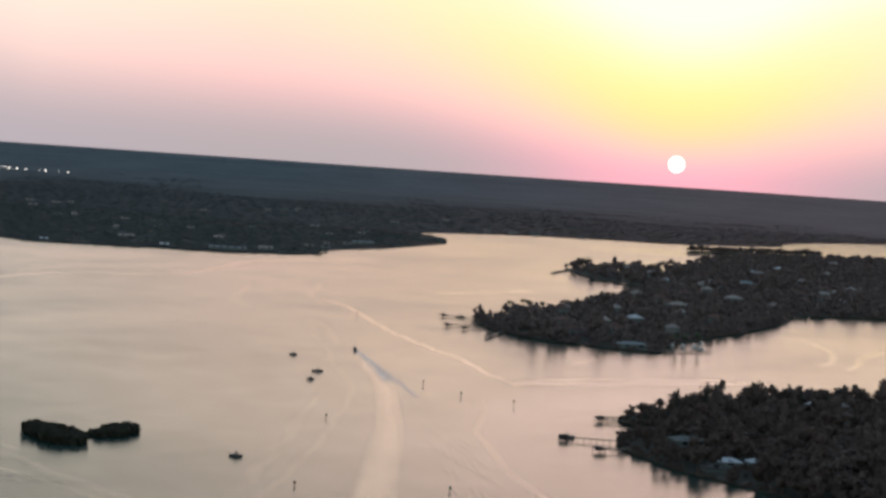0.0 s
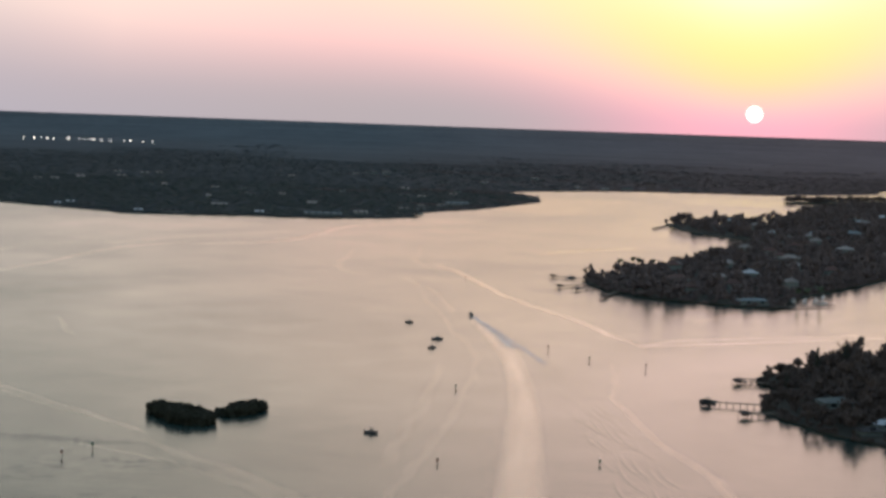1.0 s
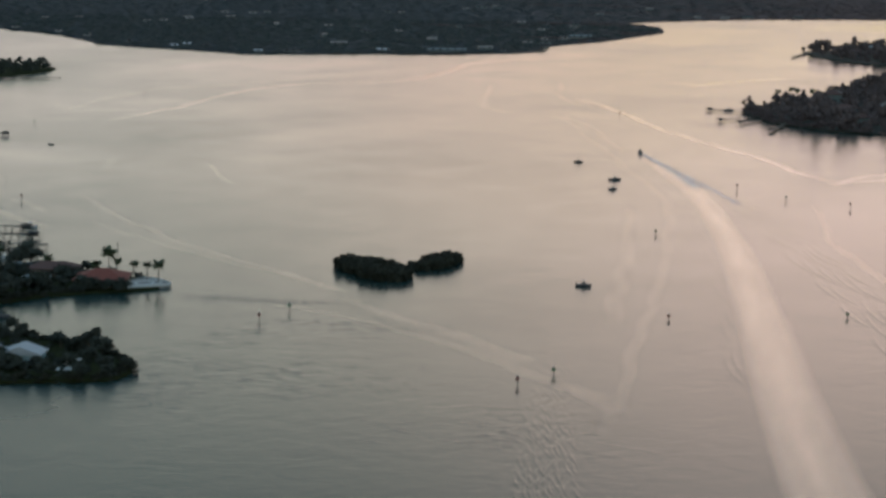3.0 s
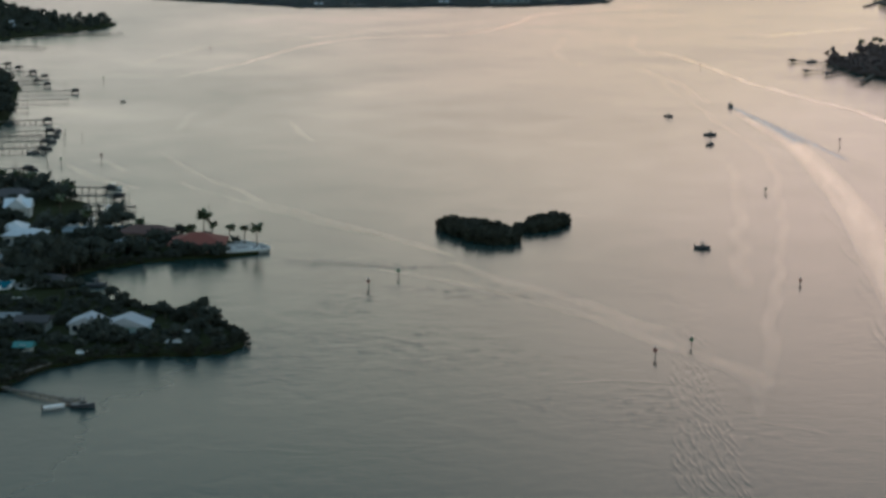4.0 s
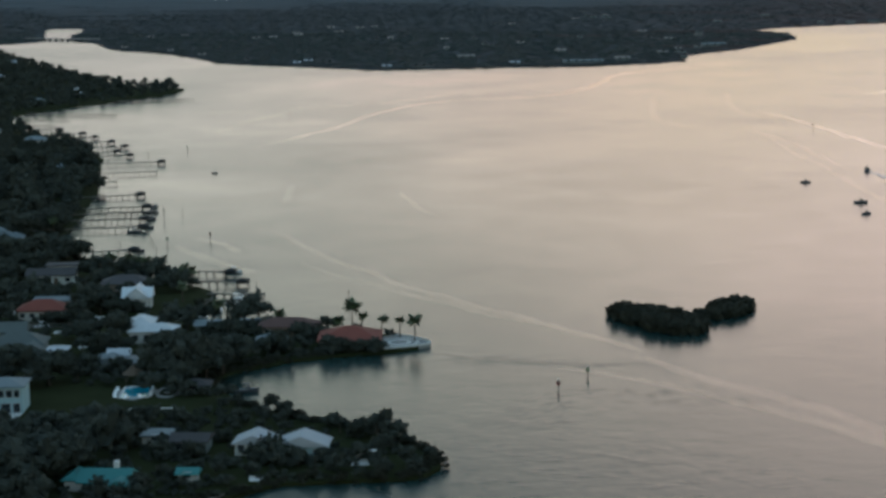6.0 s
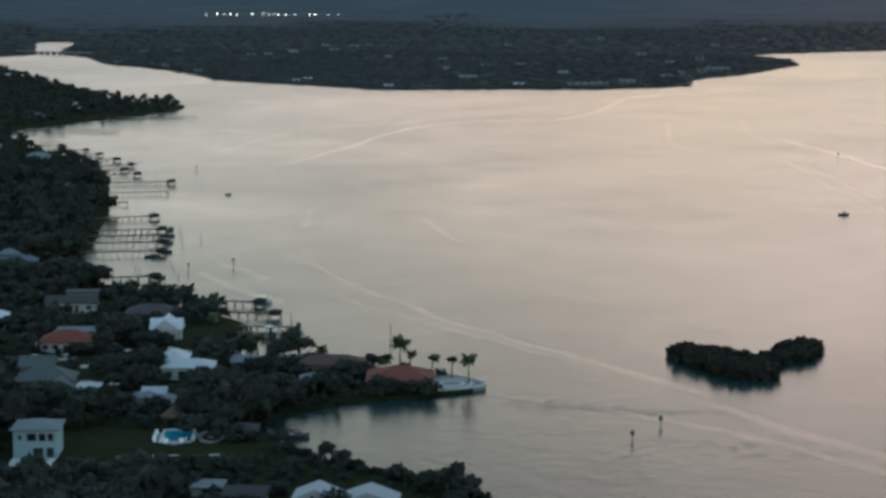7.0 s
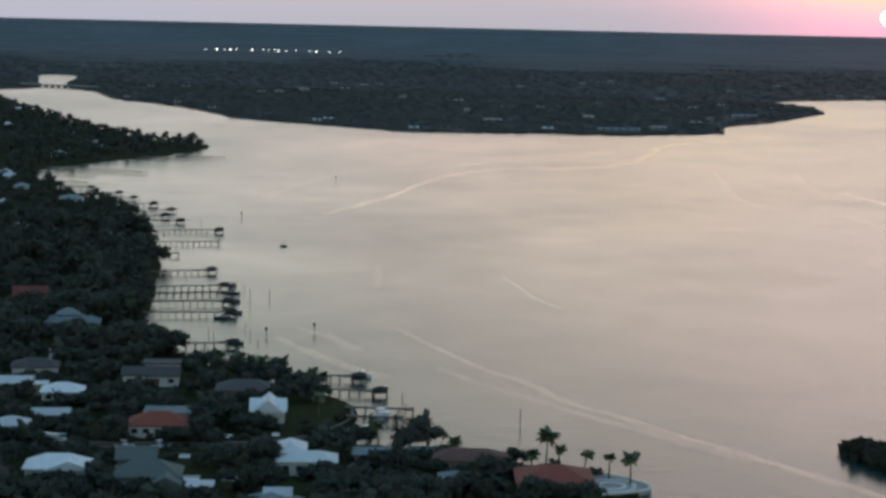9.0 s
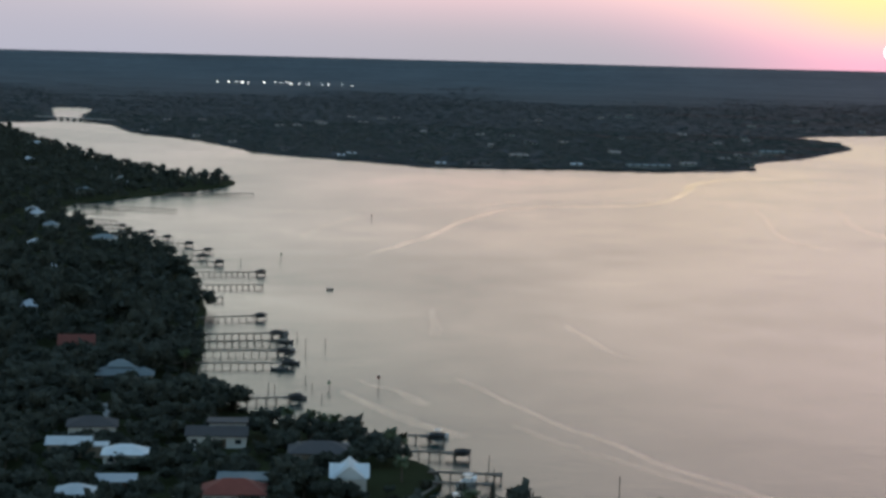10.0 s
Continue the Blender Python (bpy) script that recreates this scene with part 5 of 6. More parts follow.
for sx, sy, sw, sd in ((-230, 454, 3.4, 2.4), (-223, 456, 4.2, 2.0), (-218, 457.5, 3.0, 2.6), (-264.5, 495.5, 2.2, 2.4), (-236, 492.6, 2.4, 1.6), (-226.5, 498, 1.6, 1.4), (-238, 472, 2.6, 1.4), (-126, 362, 4.5, 2.6), (-141, 347.5, 2.4, 1.8)):
    slab = thing("garden_patio", sx, sy, 16, None, "small pale paved patio in a garden", "patio", "garden patios")
    part("slab", boxed(-sw / 2, -sd / 2, -0.3, sw / 2, sd / 2, 0.1), PAVING, slab)
    part("kerb", boxed(-sw / 2, sd / 2, -0.3, sw / 2, sd / 2 + 0.25, 0.45), PAVING, slab)
for pts in ([(-196.0, 391.4), (-188.8, 394.3)], [(-186.6, 394.9), (-177.2, 398.0)]):
    tagged(part("garden_wall", strip_bm([pts[0], ((pts[0][0] + pts[1][0]) / 2, (pts[0][1] + pts[1][1]) / 2), pts[1]], 0.3, top - 0.3, top + 0.28), PAVING), "low pale garden wall along the lawn", "wall")
for sx, sy, sr, sl in ((-262, 491, 20, 4.6), (-271, 478, -15, 5.0), (-125.5, 366, 35, 4.4)):
    skiff = boat(sx, sy, sr, sl, HULL_WHITE, "white skiff standing on a cradle in a garden", False, False, z=float(land_height(sx, sy)) + 0.75)
    for a in (-0.3, 0.25):
        part("cradle", boxed(sl * a - 0.1, -sl * 0.14, -0.8, sl * a + 0.1, sl * 0.14, 0.02), WOOD, skiff)

# ---------------------------------------------------------------- bridge, far houses and lights
br = thing("bridge", -1084, 2290, math.degrees(math.atan2(2262 - 2277, 50)), 0, "low pale road bridge across the creek mouth", "bridge")
part("deck", boxed(-60, -4, 2.6, 60, 4, 3.3), CONCRETE, br)
for k in range(9):
    part("pier", boxed(-40 + k * 10 - 0.8, -3, -1.5, -40 + k * 10 + 0.8, 3, 2.6), CONCRETE, br)


def far_house(x, y, w, d, h, roof, label):
    e = thing("house", x, y, 22, None, label, "house", "houses on the far shore")
    part("wall", boxed(-w / 2, -d / 2, -1, w / 2, d / 2, h), WALL_GREY, e)
    part("roof", roof_bm("gable" if "far shore" in label else "hip", -w / 2, w / 2, -d / 2, d / 2, h, min(2.4, 0.6 + 0.3 * h), 0.8), roof, e)
    n = max(1, int(w / 6))
    for k in range(n):
        part("window", boxed((k + 0.5 - n / 2) * w / n - 1.0, -d / 2 - 0.1, 1.2, (k + 0.5 - n / 2) * w / n + 1.0, -d / 2 + 0.02, 2.8), GLASS, e)
    return e


for fx, fy, fw, fd, fh, pale in SHORE_HOUSES + INLAND_HOUSES:
    far_house(fx, fy, fw * 0.85, fd, fh * 0.45, (ROOF_BLUE if fw > 20 else ROOF_PALE if fy < 1900 and int(fx) % 2 == 0 else ROOF_SAND) if pale else ROOF_GREY, ("pale-roofed" if pale else "grey-roofed") + (" long building" if fw > 25 else " house") + " near the far shore")
EAST_ROOFS = ((ROOF_SAGE, "grey-green"), (ROOF_PALE, "pale"), (ROOF_PALE, "pale"), (ROOF_PALE, "pale"), (ROOF_GREY, "grey"))
for (fx, fy, fw, fd, fh, pale), (rf, tone) in zip(EAST_HOUSES, EAST_ROOFS):
    far_house(fx, fy, fw, fd, fh, rf, "low waterfront house with a " + tone + " roof among trees")
for k, (fx, fy, fw, fd, fh, pale) in enumerate(NORTH_HOUSES + EAST_HOUSES[5:]):
    far_house(fx, fy, fw, fd, fh, ROOF_BLUE if fw > 15 else (ROOF_PALE if k % 5 == 0 else ROOF_SAND) if pale else ROOF_BROWN, "low house with a " + ("blue-grey" if fw > 15 else ("pale" if k % 5 == 0 else "sand-coloured") if pale else "brown") + " roof among dark trees")

LAMP = bpy.data.materials.new("lit_lamp")
LAMP.use_nodes = True
lamp_bs = LAMP.node_tree.nodes["Principled BSDF"]
lamp_bs.inputs["Emission Color"].default_value, lamp_bs.inputs["Emission Strength"].default_value = (1.0, 0.93, 0.8, 1), 3.0
for lamp_k, (deg, up_m) in enumerate(LIGHTS):
    a = radians(deg)
    lx, ly = 4270 * math.sin(a), 4270 * math.cos(a)
    e = thing("floodlight", lx, ly, 0, None, "lit white floodlight on a pole far inland", "street lamp", "far lights in a row")
    part("pole", tube(bmesh.new(), (0, 0, 0), (0, 0, 3.5 + up_m), 0.5, 0.4, 6), METAL, e)
    bm = bmesh.new()
    bmesh.ops.create_icosphere(bm, subdivisions=2, radius=(1.1, 1.6, 0.9)[lamp_k % 3], matrix=Matrix.Translation((0, 0, 4.4 + up_m)) @ Matrix.Diagonal((1.3, 0.6, 0.8, 1)))
    part("lamp", bm, LAMP, e, "glowing white lamp head")

# ---------------------------------------------------------------- palms and single trees


def frond_bm(length, droop, seed):
    rng = random.Random(seed)
    bm = bmesh.new()
    prev = None
    for k in range(8):
        s = k / 7
        x = length * s * (1 - 0.15 * droop * s)
        z = length * (0.42 * s - (0.45 + 0.5 * droop) * s * s)
        w = length * 0.32 * math.sin(math.pi * (0.12 + 0.86 * s)) * rng.uniform(0.75, 1.15)
        row = [bm.verts.new((x - w * 0.4, -w, z - w * 0.45)), bm.verts.new((x, 0, z)), bm.verts.new((x - w * 0.4, w, z - w * 0.45))]
        if prev:
            bm.faces.new((prev[0], prev[1], row[1], row[0]))
            bm.faces.new((prev[1], prev[2], row[2], row[1]))
            for side in (0, 2):    # ragged leaflet tips
                t = bm.verts.new(row[side].co + Vector((0.25 * w, (row[side].co.y) * 0.45, -0.35 * w)))
                bm.faces.new((prev[side], row[side], t))
        prev = row
    return bm


PALM_LEAF = material("palm_fronds", (0.050, 0.066, 0.030), 0.6, vary=0.3, scale=1.0, fine=6.0, bump=0)


def palm(x, y, h, lean, seed, crown=1.0, group="palms by the water"):
    rng = random.Random(seed)
    e = thing("palm_tree", x, y, rng.uniform(0, 360), None, "tall slim palm with drooping dark fronds", "palm tree", group)
    bm = bmesh.new()
    top = Vector((lean, 0.2 * lean, h))
    pts = [Vector((lean * s * s, 0.2 * lean * s * s, h * s - 0.3 * (1 - s))) for s in (0, 0.2, 0.45, 0.7, 1.0)]
    for k in range(4):
        tube(bm, pts[k], pts[k + 1], 0.24 - 0.03 * k, 0.21 - 0.03 * k, 8)
    part("trunk", bm, BARK, e)
    meshes = FRONDS
    for k in range(32):
        ob = new("frond", meshes[k % len(meshes)])
        ob.parent = e
        s = rng.uniform(0.85, 1.15) * (0.6 + 0.05 * h) * crown
        ob.matrix_basis = Matrix.Translation(top) @ pose(0, 0, 0, 0, -rng.uniform(-35, 62), k * 137.5) @ Matrix.Scale(s, 4)
    return e


FRONDS = []
for k in range(5):
    me = bpy.data.meshes.new("frond")
    bm = frond_bm(2.2, 0.15 + 0.2 * k, k)
    bm.to_mesh(me)
    bm.free()
    me.materials.append(PALM_LEAF)
    FRONDS.append(me)
for k, (px, py, ph) in enumerate(((-163.8, 486, 7.8), (-161.2, 485.5, 4.9), (-155.5, 483.5, 4.7), (-149.9, 481, 5.0), (-145.1, 477.5, 5.8), (-201.5, 492.5, 6.0), (-253, 560, 6.0), (-249, 557, 6.5), (-229, 542, 6.0), (-232, 545, 6.5), (-262, 562, 6.0),
                                  (-255, 559, 6.5), (-317, 637, 6.5), (-223.5, 521, 5.0), (8, 1195, 10.0), (16, 1212, 10.5), (20, 1216, 9.5), (30, 1220, 9), (128, 1040, 9), (136, 1046, 9.5),
                                  (122, 1036, 8.5), (-166, 481, 4.5), (-184, 487, 4.6))):
    palm(px, py, ph * 0.88, 0.3 + 0.2 * (k % 3), k, (1.3, 0.9, 0.9, 0.85, 1.3)[k] if k < 5 else 1.05)


def leaf_mesh(v, t, mat):
    return mesh_arrays("crown", v, t, mat)


TREE_KINDS = {}


def tree(x, y, scale, kind, seed, label, wide=1.0, group="trees among the houses"):
    """One tree: a tapered trunk with limbs, and a crown of leaf clumps."""
    rng = random.Random(seed)
    e = thing("tree", x, y, rng.uniform(0, 360), None, label, "tree", group)
    key = kind
    if key not in TREE_KINDS:
        v, t = NEAR[kind]
        bm = bmesh.new()
        tube(bm, (0, 0, -0.4), (0.1, 0.05, 2.2), 0.34, 0.24, 9)
        tube(bm, (0.1, 0.05, 2.1), (0.0, 0.2, 4.6), 0.24, 0.12, 8)
        for q in range(4):
            a = q * 1.6 + kind
            tube(bm, (0.08, 0.05, 1.9 + 0.25 * q), (1.9 * math.cos(a), 1.9 * math.sin(a), 3.8 + 0.3 * q), 0.14, 0.06, 6)
        me = bpy.data.meshes.new("trunk")
        bm.to_mesh(me)
        bm.free()
        me.materials.append(BARK)
        TREE_KINDS[key] = (me, leaf_mesh(v, t, LEAF))
    for nm, me in zip(("trunk", "crown"), TREE_KINDS[key]):
        ob = new(nm, me)
        ob.parent = e
        ob.matrix_basis = Matrix.Diagonal((scale * wide, scale * wide, scale, 1))
    return e


for k, (tx, ty, ts) in enumerate(single):
    tree(float(tx), float(ty), float(ts) * (0.8 + 0.45 * ((k * 37) % 10) / 10), k % 6, k + 100, "dark leafy tree with a broad uneven crown")
DARK_TREE = "dark broadleaf tree with a dense rounded crown"
for k, (tx, ty, ts, tw) in enumerate(((-190, 489, 1.15, 1.0), (-193.5, 488, 0.95, 1.0), (-170.5, 485, 0.6, 0.72), (-168.5, 485, 0.55, 0.7), (-242, 496, 0.95, 1.0), (-239, 500, 0.9, 1.0), (-240, 505, 0.9, 1.0), (-245, 501, 0.8, 1.0),
                                      (-145, 357.5, 0.32, 1.1), (-136, 357.5, 0.3, 1.1), (-131.5, 363, 0.36, 1.1), (-136, 384, 0.5, 1.0), (-127, 380, 0.85, 0.9), (-123, 378, 0.75, 0.9), (-298, 597, 0.8, 1.0), (-291, 591, 0.9, 1.0), (-283, 584, 1.0, 1.0), (-248, 555, 0.9, 0.9), (-184.0, 428.2, 1.15, 0.9), (-180.6, 427.1, 1.20, 0.9), (-178.8, 432.7, 1.00, 0.9), (-185.1, 424.3, 1.00, 0.9), (-180.8, 445.0, 0.80, 0.9), (-182.0, 437.1, 1.00, 0.9), (-244, 553, 0.95, 0.95), (-235, 551, 0.7, 1.0),  (-255, 556, 0.8, 1.2), (-268, 566, 0.8, 1.2))):
    tree(tx, ty, ts, k % 6, k, DARK_TREE, tw)


def cypress(x, y, h, seed):
    rng = np.random.default_rng(seed)
    e = thing("conifer", x, y, 0, None, "slim dark conifer with a pointed uneven crown", "tree", "conifers on the points")
    part("trunk", tube(bmesh.new(), (0, 0, -0.4), (0, 0, h * 0.9), 0.22, 0.05, 8), BARK, e)
    verts, tris = [], []
    for k in range(200):
        s = rng.uniform(0.08, 1)
        a, r = rng.uniform(0, math.tau), h * 0.20 * (1 - s) ** 0.8 * rng.uniform(0.5, 1.15) + 0.1
        p = np.array((r * math.cos(a), r * math.sin(a), h * s))
        o = np.array((math.cos(a), math.sin(a), -0.25)) * h * 0.06
        q = np.array((-math.sin(a), math.cos(a), 0.1)) * h * 0.03
        i = len(verts)
        verts += [p - q, p + o, p + q, p - o * 0.6 + np.array((0, 0, h * 0.03))]
        tris += [(i, i + 1, i + 2), (i, i + 2, i + 3)]
    ob = new("crown", mesh_arrays("crown", np.array(verts), np.array(tris), LEAF))
    ob.parent = e
    return e


for k, (cx, cy, ch) in enumerate(((-197, 489, 8.5), (-192, 472, 8.0), (-203.5, 493, 7.5), (123, 700, 13), (136, 735, 13), (178, 745, 12), (148, 705, 9), (110, 660, 7), (190, 752, 12), (-131, 352, 4))):
    cypress(cx, cy, ch, k)

# ---------------------------------------------------------------- wakes and ripples


def wake_material(name, color, strength, stretch, gloss, rough=0.22, crisp=1.0, lanes=3.0, broken=1.6, fade=0.0):
    m = bpy.data.materials.new(name)
    m.use_nodes = True
    nt = m.node_tree
    nt.nodes.remove(nt.nodes["Principled BSDF"])
    flat = node(nt, "ShaderNodeBsdfDiffuse", Color=(*color, 1))
    # Mirror sheen at full strength puts the sky's glint on the streaks.
    sheen = node(nt, "ShaderNodeBsdfGlossy", Color=(*color, 1), Roughness=rough)
    foam = nt.nodes.new("ShaderNodeMixShader")
    foam.inputs[0].default_value = gloss
    nt.links.new(flat.outputs[0], foam.inputs[1])
    nt.links.new(sheen.outputs[0], foam.inputs[2])
    clear = nt.nodes.new("ShaderNodeBsdfTransparent")
    both = nt.nodes.new("ShaderNodeMixShader")
    nt.links.new(clear.outputs[0], both.inputs[1])
    nt.links.new(foam.outputs[0], both.inputs[2])
    nt.links.new(both.outputs[0], nt.nodes["Material Output"].inputs["Surface"])
    uv = nt.nodes.new("ShaderNodeUVMap").outputs[0]
    sp = nt.nodes.new("ShaderNodeSeparateXYZ")
    nt.links.new(uv, sp.inputs[0])
    d = math_node(nt, "ABSOLUTE", math_node(nt, "MULTIPLY_ADD", sp.outputs[0], 2.0, -1.0))
    edge = math_node(nt, "MULTIPLY", math_node(nt, "POWER", math_node(nt, "SUBTRACT", 1.0, d, clamp=True), 0.8), crisp, clamp=True)
    ends = math_node(nt, "MULTIPLY", math_node(nt, "MULTIPLY", sp.outputs[1], math_node(nt, "SUBTRACT", 1.0, sp.outputs[1])), 12.0, clamp=True)
    mp = node(nt, "ShaderNodeMapping", Scale=(lanes, stretch, 1.0))
    nt.links.new(uv, mp.inputs[0])
    nz = node(nt, "ShaderNodeTexNoise", Scale=1.0, Detail=5.0, Roughness=0.65)
    nt.links.new(mp.outputs[0], nz.inputs["Vector"])
    a = math_node(nt, "MULTIPLY", math_node(nt, "MULTIPLY", edge, ends), math_node(nt, "MULTIPLY_ADD", nz.outputs[0], broken, 0.55 - broken / 2, clamp=True))
    a = math_node(nt, "MULTIPLY", a, math_node(nt, "MULTIPLY_ADD", sp.outputs[1], -fade, 1.0))
    nt.links.new(math_node(nt, "MULTIPLY", a, strength), both.inputs[0])
    return m


TRACK_FOAM = wake_material("churned_foam", (0.98, 0.92, 0.86), 0.72, 9.0, 0.9, 0.22, 2.2, 2.6, 0.8, 0.6)
FOAM = wake_material("fresh_foam", (1.0, 0.95, 0.92), 0.9, 5.0, 0.95, 0.12)
FAR_GLINT = wake_material("bright_far_glint", (1.0, 0.97, 0.95), 0.6, 14.0, 1.0, 0.06)
OLD_SHEEN = wake_material("faded_sheen", (0.98, 0.92, 0.86), 0.30, 12.0, 0.95)
FAINT = wake_material("faint_sheen", (0.98, 0.92, 0.86), 0.17, 16.0, 0.95)
SPRAY = wake_material("cool_spray", (0.60, 0.71, 0.84), 0.65, 3.0, 0.35)


def ribbon(name, points, w0, w1, mat, label, z=0.03, wave=0.0):
    line = spline(points, 6.0)
    if wave:
        line = roughen(line, wave, 30, len(points))
    n = len(line)
    bm = bmesh.new()
    uvl = bm.loops.layers.uv.new("UVMap")
    rows = []
    for i, p in enumerate(line):
        t = line[min(i + 1, n - 1)] - line[max(i - 1, 0)]
        t = t / np.linalg.norm(t)
        s = i / (n - 1)
        w = w0 + (w1 - w0) * s
        rows.append([bm.verts.new((p[0] - t[1] * w * (q - 0.5), p[1] + t[0] * w * (q - 0.5), z)) for q in (0, 0.25, 0.5, 0.75, 1)])
    for i in range(n - 1):
        for q in range(4):
            f = bm.faces.new((rows[i][q], rows[i][q + 1], rows[i + 1][q + 1], rows[i + 1][q]))
            for lp, (a, b) in zip(f.loops, ((i, q), (i, q + 1), (i + 1, q + 1), (i + 1, q))):
                lp[uvl].uv = (b / 4, a / (n - 1))
    ob = part(name, bm, mat)
    ob.visible_shadow = False
    return tagged(ob, label, "wake", kind="stuff")


def ridge(points, height, width, count=1, gap=3.0):
    """Low waves running side by side: real swells in the water."""
    bm = bmesh.new()
    for c in range(count):
        line = spline(points, 5.0)
        n = len(line)
        rows = []
        for i, p in enumerate(line):
            t = line[min(i + 1, n - 1)] - line[max(i - 1, 0)]
            t = t / np.linalg.norm(t)
            f = math.sin(math.pi * i / (n - 1)) ** 0.5 if 0 < i < n - 1 else 0.0
            o = (c - (count - 1) / 2) * gap * (0.35 + 0.65 * i / (n - 1))
            row = []
            for q, hz in ((-0.5, 0.0), (-0.25, 0.45), (0, 1.0), (0.25, 0.45), (0.5, 0.0)):
                row.append(bm.verts.new((p[0] - t[1] * (o + q * width), p[1] + t[0] * (o + q * width), 0.006 + height * hz * f)))
            rows.append(row)
        for a, b in zip(rows, rows[1:]):
            for q in range(4):
                bm.faces.new((a[q], b[q], b[q + 1], a[q + 1]))
    bmesh.ops.recalc_face_normals(bm, faces=bm.faces)
    for f in bm.faces:
        f.smooth = True
    return tagged(part("wave", bm, WATER), "low smooth swells spreading over the bay", "waves", kind="stuff")


BOAT_TRACK = [(-47, 886), (-42, 868), (-26, 804), (-8, 732), (7, 647), (17, 577), (25, 508), (33, 436), (39, 378), (50, 290), (62, 220)]
ribbon("wake", BOAT_TRACK[1:5], 3.0, 9.0, OLD_SHEEN, "bright churned water close behind the speedboat", 0.075)
ribbon("wake", BOAT_TRACK, 7.0, 19.0, TRACK_FOAM, "broad pale foam wake curving behind the speedboat", 0.05)
ribbon("wake", BOAT_TRACK, 3.0, 11.0, OLD_SHEEN, "bright middle of the speedboat wake", 0.065)
ribbon("spray", [(-48, 890), (-43, 873), (-35, 846), (-26, 815), (-16, 780), (-8, 750)], 3.5, 9.0, SPRAY, "cool bluish spray close behind the speedboat", 0.08)
ribbon("spray", [(-45, 878), (-28, 828), (-11, 775), (4, 727), (12, 700)], 2.2, 4.0, SPRAY, "bluish edge of spray beside the wake", 0.085)
FADED = "long faded streak of sky sheen on the calm bay"
ribbon("wake", [(-246, 664), (-235, 648), (-211, 613), (-174, 566), (-142, 532), (-112, 503), (-87, 478)], 3, 4.5, OLD_SHEEN, FADED, 0.03, 2)
ribbon("wake", [(-214, 597), (-190, 571), (-160, 541), (-137, 520), (-118, 508)], 4, 5, FAINT, FADED, 0.034, 3)
ribbon("wake", [(-112, 462), (-100, 454), (-80, 443), (-60, 428), (-45, 414), (-30, 398), (-16, 383), (-4, 368), (6, 352)], 3, 9, FAINT, FADED, 0.03, 2)
ribbon("wake", [(-90, 474), (-70, 452), (-52, 432), (-36, 414), (-20, 398)], 5, 8, FAINT, FADED, 0.036, 3)
ribbon("wake", [(-125, 1215), (-105, 1176), (-80, 1108), (-51, 1019), (-29, 965), (-9, 920), (9, 883), (26, 837), (41, 800), (48, 788)], 7, 4, FOAM, "bright foam line along the channel", 0.03, 2)
ribbon("wake", [(44, 780), (54, 795), (77, 809), (103, 831), (134, 856), (175, 885)], 7, 5, FAR_GLINT, FADED, 0.034, 1)
ribbon("wake", [(46, 790), (64, 820), (90, 840), (122, 861), (160, 890)], 4, 5, FAR_GLINT, FADED, 0.044, 1)
ribbon("wake", [(40, 800), (49, 786), (48, 772), (52, 760)], 5, 3, FAINT, FADED, 0.048, 1)
ribbon("wake", [(38, 720), (41, 694), (46, 630), (52, 589), (63, 543), (77, 494), (88, 453), (97, 417), (108, 372)], 3, 6, OLD_SHEEN, FADED, 0.038, 2)
ribbon("wake", [(68, 900), (76, 930), (88, 962)], 4, 4, OLD_SHEEN, FADED, 0.03, 1)
ribbon("wake", [(-356, 960), (-352, 1030), (-350, 1085), (-353, 1204), (-335, 1286), (-297, 1318), (-272, 1348), (-261, 1441), (-262, 1590), (-224, 1660), (-179, 1658), (-150, 1640)], 4, 12, FAR_GLINT, FADED, 0.03, 3)
ribbon("wake", [(-380, 1230), (-367, 1268), (-348, 1348), (-304, 1357), (-270, 1400), (-258, 1480)], 6, 12, OLD_SHEEN, FADED, 0.034, 3)
ribbon("wake", [(-480, 1165), (-428, 1200), (-386, 1257), (-350, 1330)], 8, 10, OLD_SHEEN, FADED, 0.038, 3)
ribbon("wake", [(-405, 1030), (-409, 1055), (-414, 1109), (-414, 1180)], 6, 10, OLD_SHEEN, FADED, 0.042, 2)
ribbon("wake", [(-204, 1340), (-197, 1300), (-182, 1191), (-172, 1140), (-150, 1098)], 4, 8, OLD_SHEEN, FADED, 0.03, 2)
ribbon("wake", [(-160, 1390), (-154, 1345), (-141, 1253), (-123, 1183), (-100, 1150)], 5, 6, OLD_SHEEN, FADED, 0.034, 3)
ribbon("wake", [(-122, 1090), (-109, 1065), (-96, 1032), (-80, 985), (-66, 930), (-56, 895)], 6, 4, OLD_SHEEN, FADED, 0.046, 3)
ribbon("wake", [(-232, 784), (-222, 760), (-210, 732), (-198, 712)], 3, 4, OLD_SHEEN, FADED, 0.03, 1)
ribbon("wake", [(-284, 806), (-276, 772), (-267, 738)], 4, 5, FAINT, FADED, 0.03, 1)
ribbon("wake", [(-268, 646), (-262, 640), (-254, 634), (-240, 615)], 3, 6, OLD_SHEEN, FADED, 0.042, 1)
ribbon("wake", [(-268, 628), (-245, 599), (-222, 576)], 4, 8, OLD_SHEEN, FADED, 0.03, 1)
ribbon("wake", [(-62, 1360), (-38, 1409), (-14, 1443), (5, 1470)], 10, 14, FAR_GLINT, FADED, 0.03, 2)
ribbon("wake", [(205, 1180), (219, 1120), (217, 1050), (206, 1000)], 5, 8, FAR_GLINT, FADED, 0.03, 2)
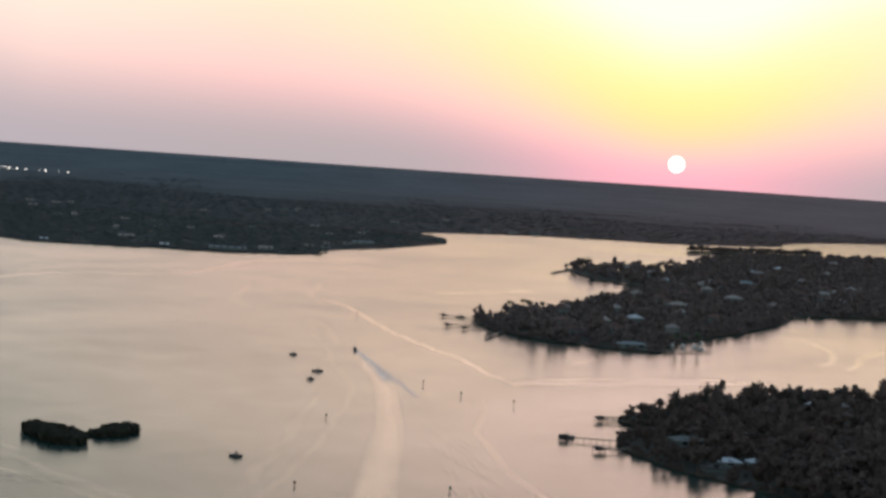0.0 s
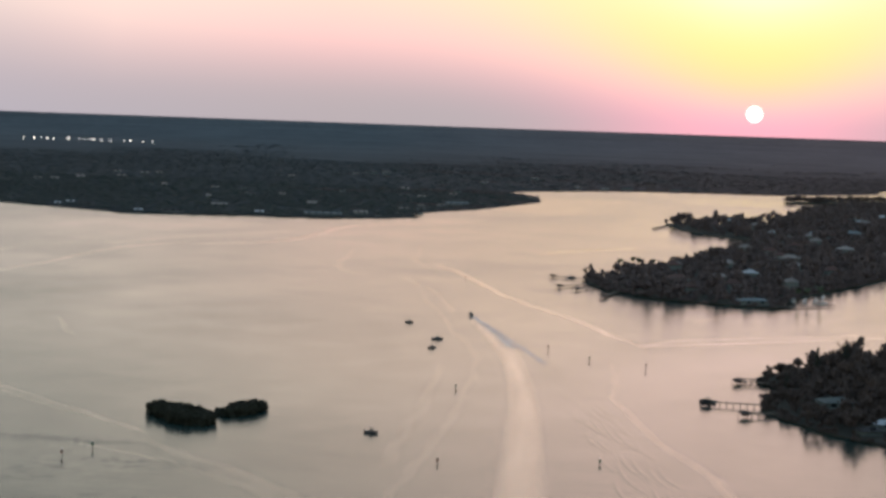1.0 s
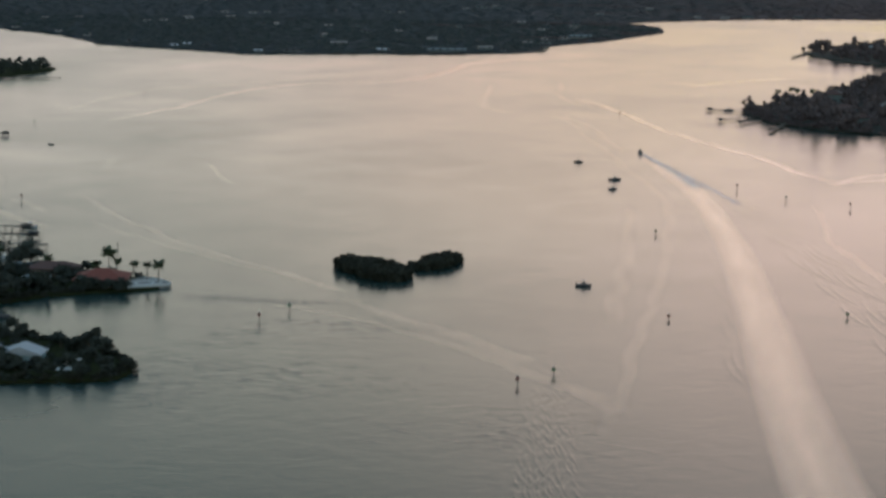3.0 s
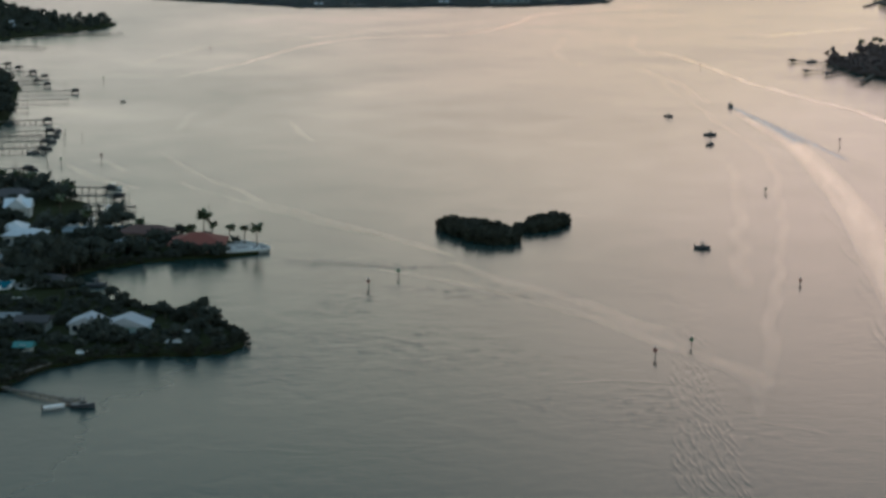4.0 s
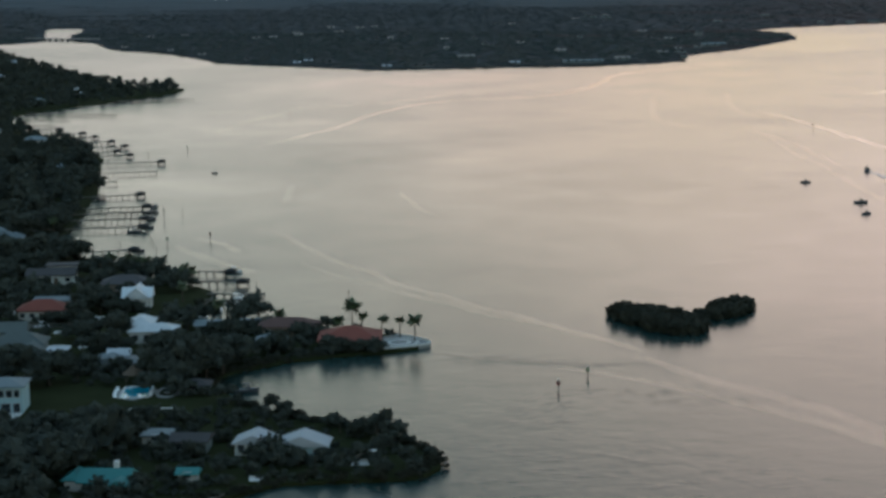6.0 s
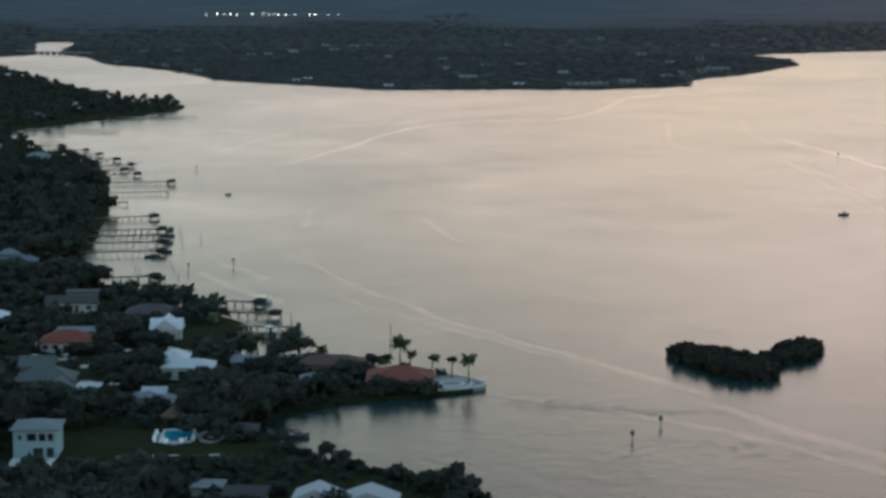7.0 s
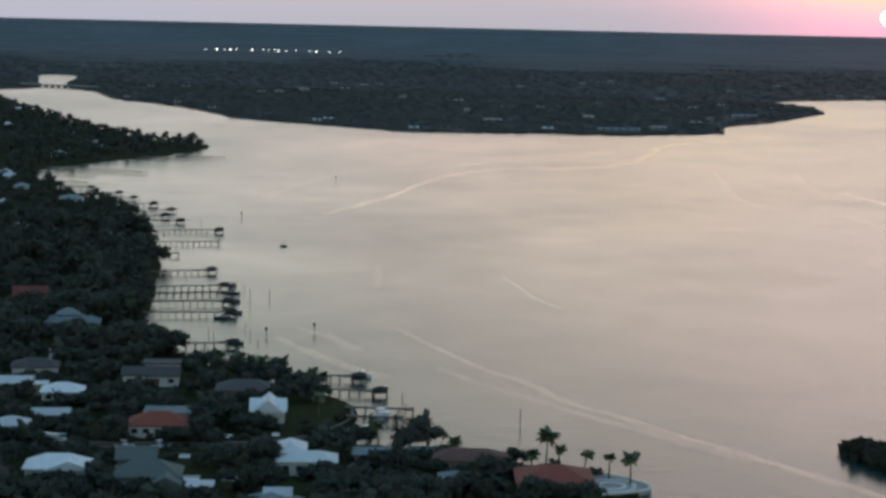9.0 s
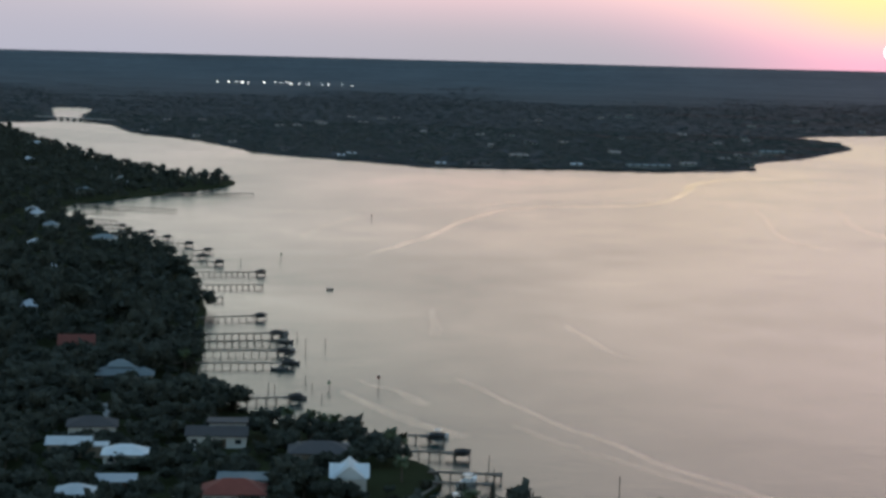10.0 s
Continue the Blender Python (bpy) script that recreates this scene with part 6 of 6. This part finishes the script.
ribbon("wake", [(218, 985), (226, 1010), (238, 1079), (262, 1150)], 7, 8, FAR_GLINT, FADED, 0.034, 2)
ribbon("wake", [(-117, 1107), (-82, 960), (-47, 821), (-20, 713), (-9, 621), (-4, 540), (-1, 448), (2, 380), (5, 330)], 4, 4, FAINT, FADED, 0.05, 3)
ribbon("wake", [(-30, 690), (-20, 600), (-14, 520), (-8, 450)], 5, 6, FAINT, FADED, 0.054, 4)
RIPPLES = [(-31, 482), (-27, 458), (-23, 435), (-19, 412), (-16, 392), (-13, 371), (-11, 350), (-7, 325), (-4, 300), (0, 278), (4, 255)]


def wavelets(spots, height, width, label="short broken wavelets on the calm bay"):
    """Short curved wave crests, each at x, y, heading in degrees, length."""
    bm = bmesh.new()
    for x, y, head, length in spots:
        a = radians(head)
        rows = []
        for i in range(6):
            u = i / 5 - 0.5
            f = math.cos(math.pi * u) ** 0.7 if 0 < i < 5 else 0.0
            px, py = x + length * u * math.cos(a) - 0.25 * length * u * u * math.sin(a), y + length * u * math.sin(a) + 0.25 * length * u * u * math.cos(a)
            rows.append([bm.verts.new((px - math.sin(a) * q * width, py + math.cos(a) * q * width, 0.006 + height * hz * f)) for q, hz in ((-0.5, 0.0), (-0.22, 0.5), (0, 1.0), (0.22, 0.5), (0.5, 0.0))])
        for r0, r1 in zip(rows, rows[1:]):
            for q in range(4):
                bm.faces.new((r0[q], r1[q], r1[q + 1], r0[q + 1]))
    for f in bm.faces:
        f.smooth = True
    return tagged(part("wave", bm, WATER), label, "waves", kind="stuff")


rng_w = random.Random(17)


def crests(points, lines, near, far, piece, height, width, label):
    """Wave crests in broken pieces that follow a line, fanning out from near to far metres between them."""
    line = spline(points, 1.0)
    spots = []
    for k in range(lines):
        at = rng_w.uniform(0, piece)
        while at < len(line) - piece * 0.6:
            n = piece * rng_w.uniform(0.6, 1.4)
            p, q = line[int(at)], line[min(int(at + n), len(line) - 1)]
            d = (q - p) / max(np.linalg.norm(q - p), 0.1)
            o = (near + (far - near) * at / len(line)) * (k - (lines - 1) / 2) + rng_w.uniform(-0.3, 0.3)
            mid = (p + q) / 2
            spots.append((mid[0] + d[1] * o, mid[1] - d[0] * o, math.degrees(math.atan2(d[1], d[0])) + rng_w.uniform(-6, 6) * 15 / piece, n * 1.15))
            at += n * rng_w.uniform(0.85, 1.25)
    return wavelets(spots, height, width, label)


crests(RIPPLES, 13, 0.32, 1.05, 9, 0.05, 0.8, "long broken ripples crossing the bay")
crests([(-44, 875), (-24, 816), (-7, 765), (18, 677), (38, 584), (54, 512), (67, 446), (78, 389), (96, 300)], 6, 0.8, 4.2, 46, 0.10, 1.6, "wave crests spreading from the speedboat wake")
crests([(-44, 862), (-34, 813), (-13, 711), (3, 615), (14, 527), (21, 449), (28, 370)], 2, 0.8, 2.4, 50, 0.08, 1.5, "wave crests along the speedboat wake")
for cx, cy, wx, wy, count, head in ((-98, 418, 11, 14, 70, 60), (-72, 432, 16, 10, 60, 10), (-80, 372, 34, 16, 90, 8), (-104, 352, 14, 20, 60, 20), (-110, 462, 24, 5, 60, 5), (-20, 330, 22, 14, 60, 5)):
    wavelets([(rng_w.gauss(cx, wx * 0.6), rng_w.gauss(cy, wy * 0.6), head + rng_w.uniform(-22, 22), rng_w.uniform(1.5, 5.0)) for _ in range(count)], 0.05, 0.7)
ridge([(-140, 470), (-120, 462), (-96, 462), (-80, 466)], 0.06, 1.6, 2, 3.0)
ridge([(-40, 345), (-28, 352), (-16, 352), (-4, 350)], 0.03, 1.2, 1, 2.5)
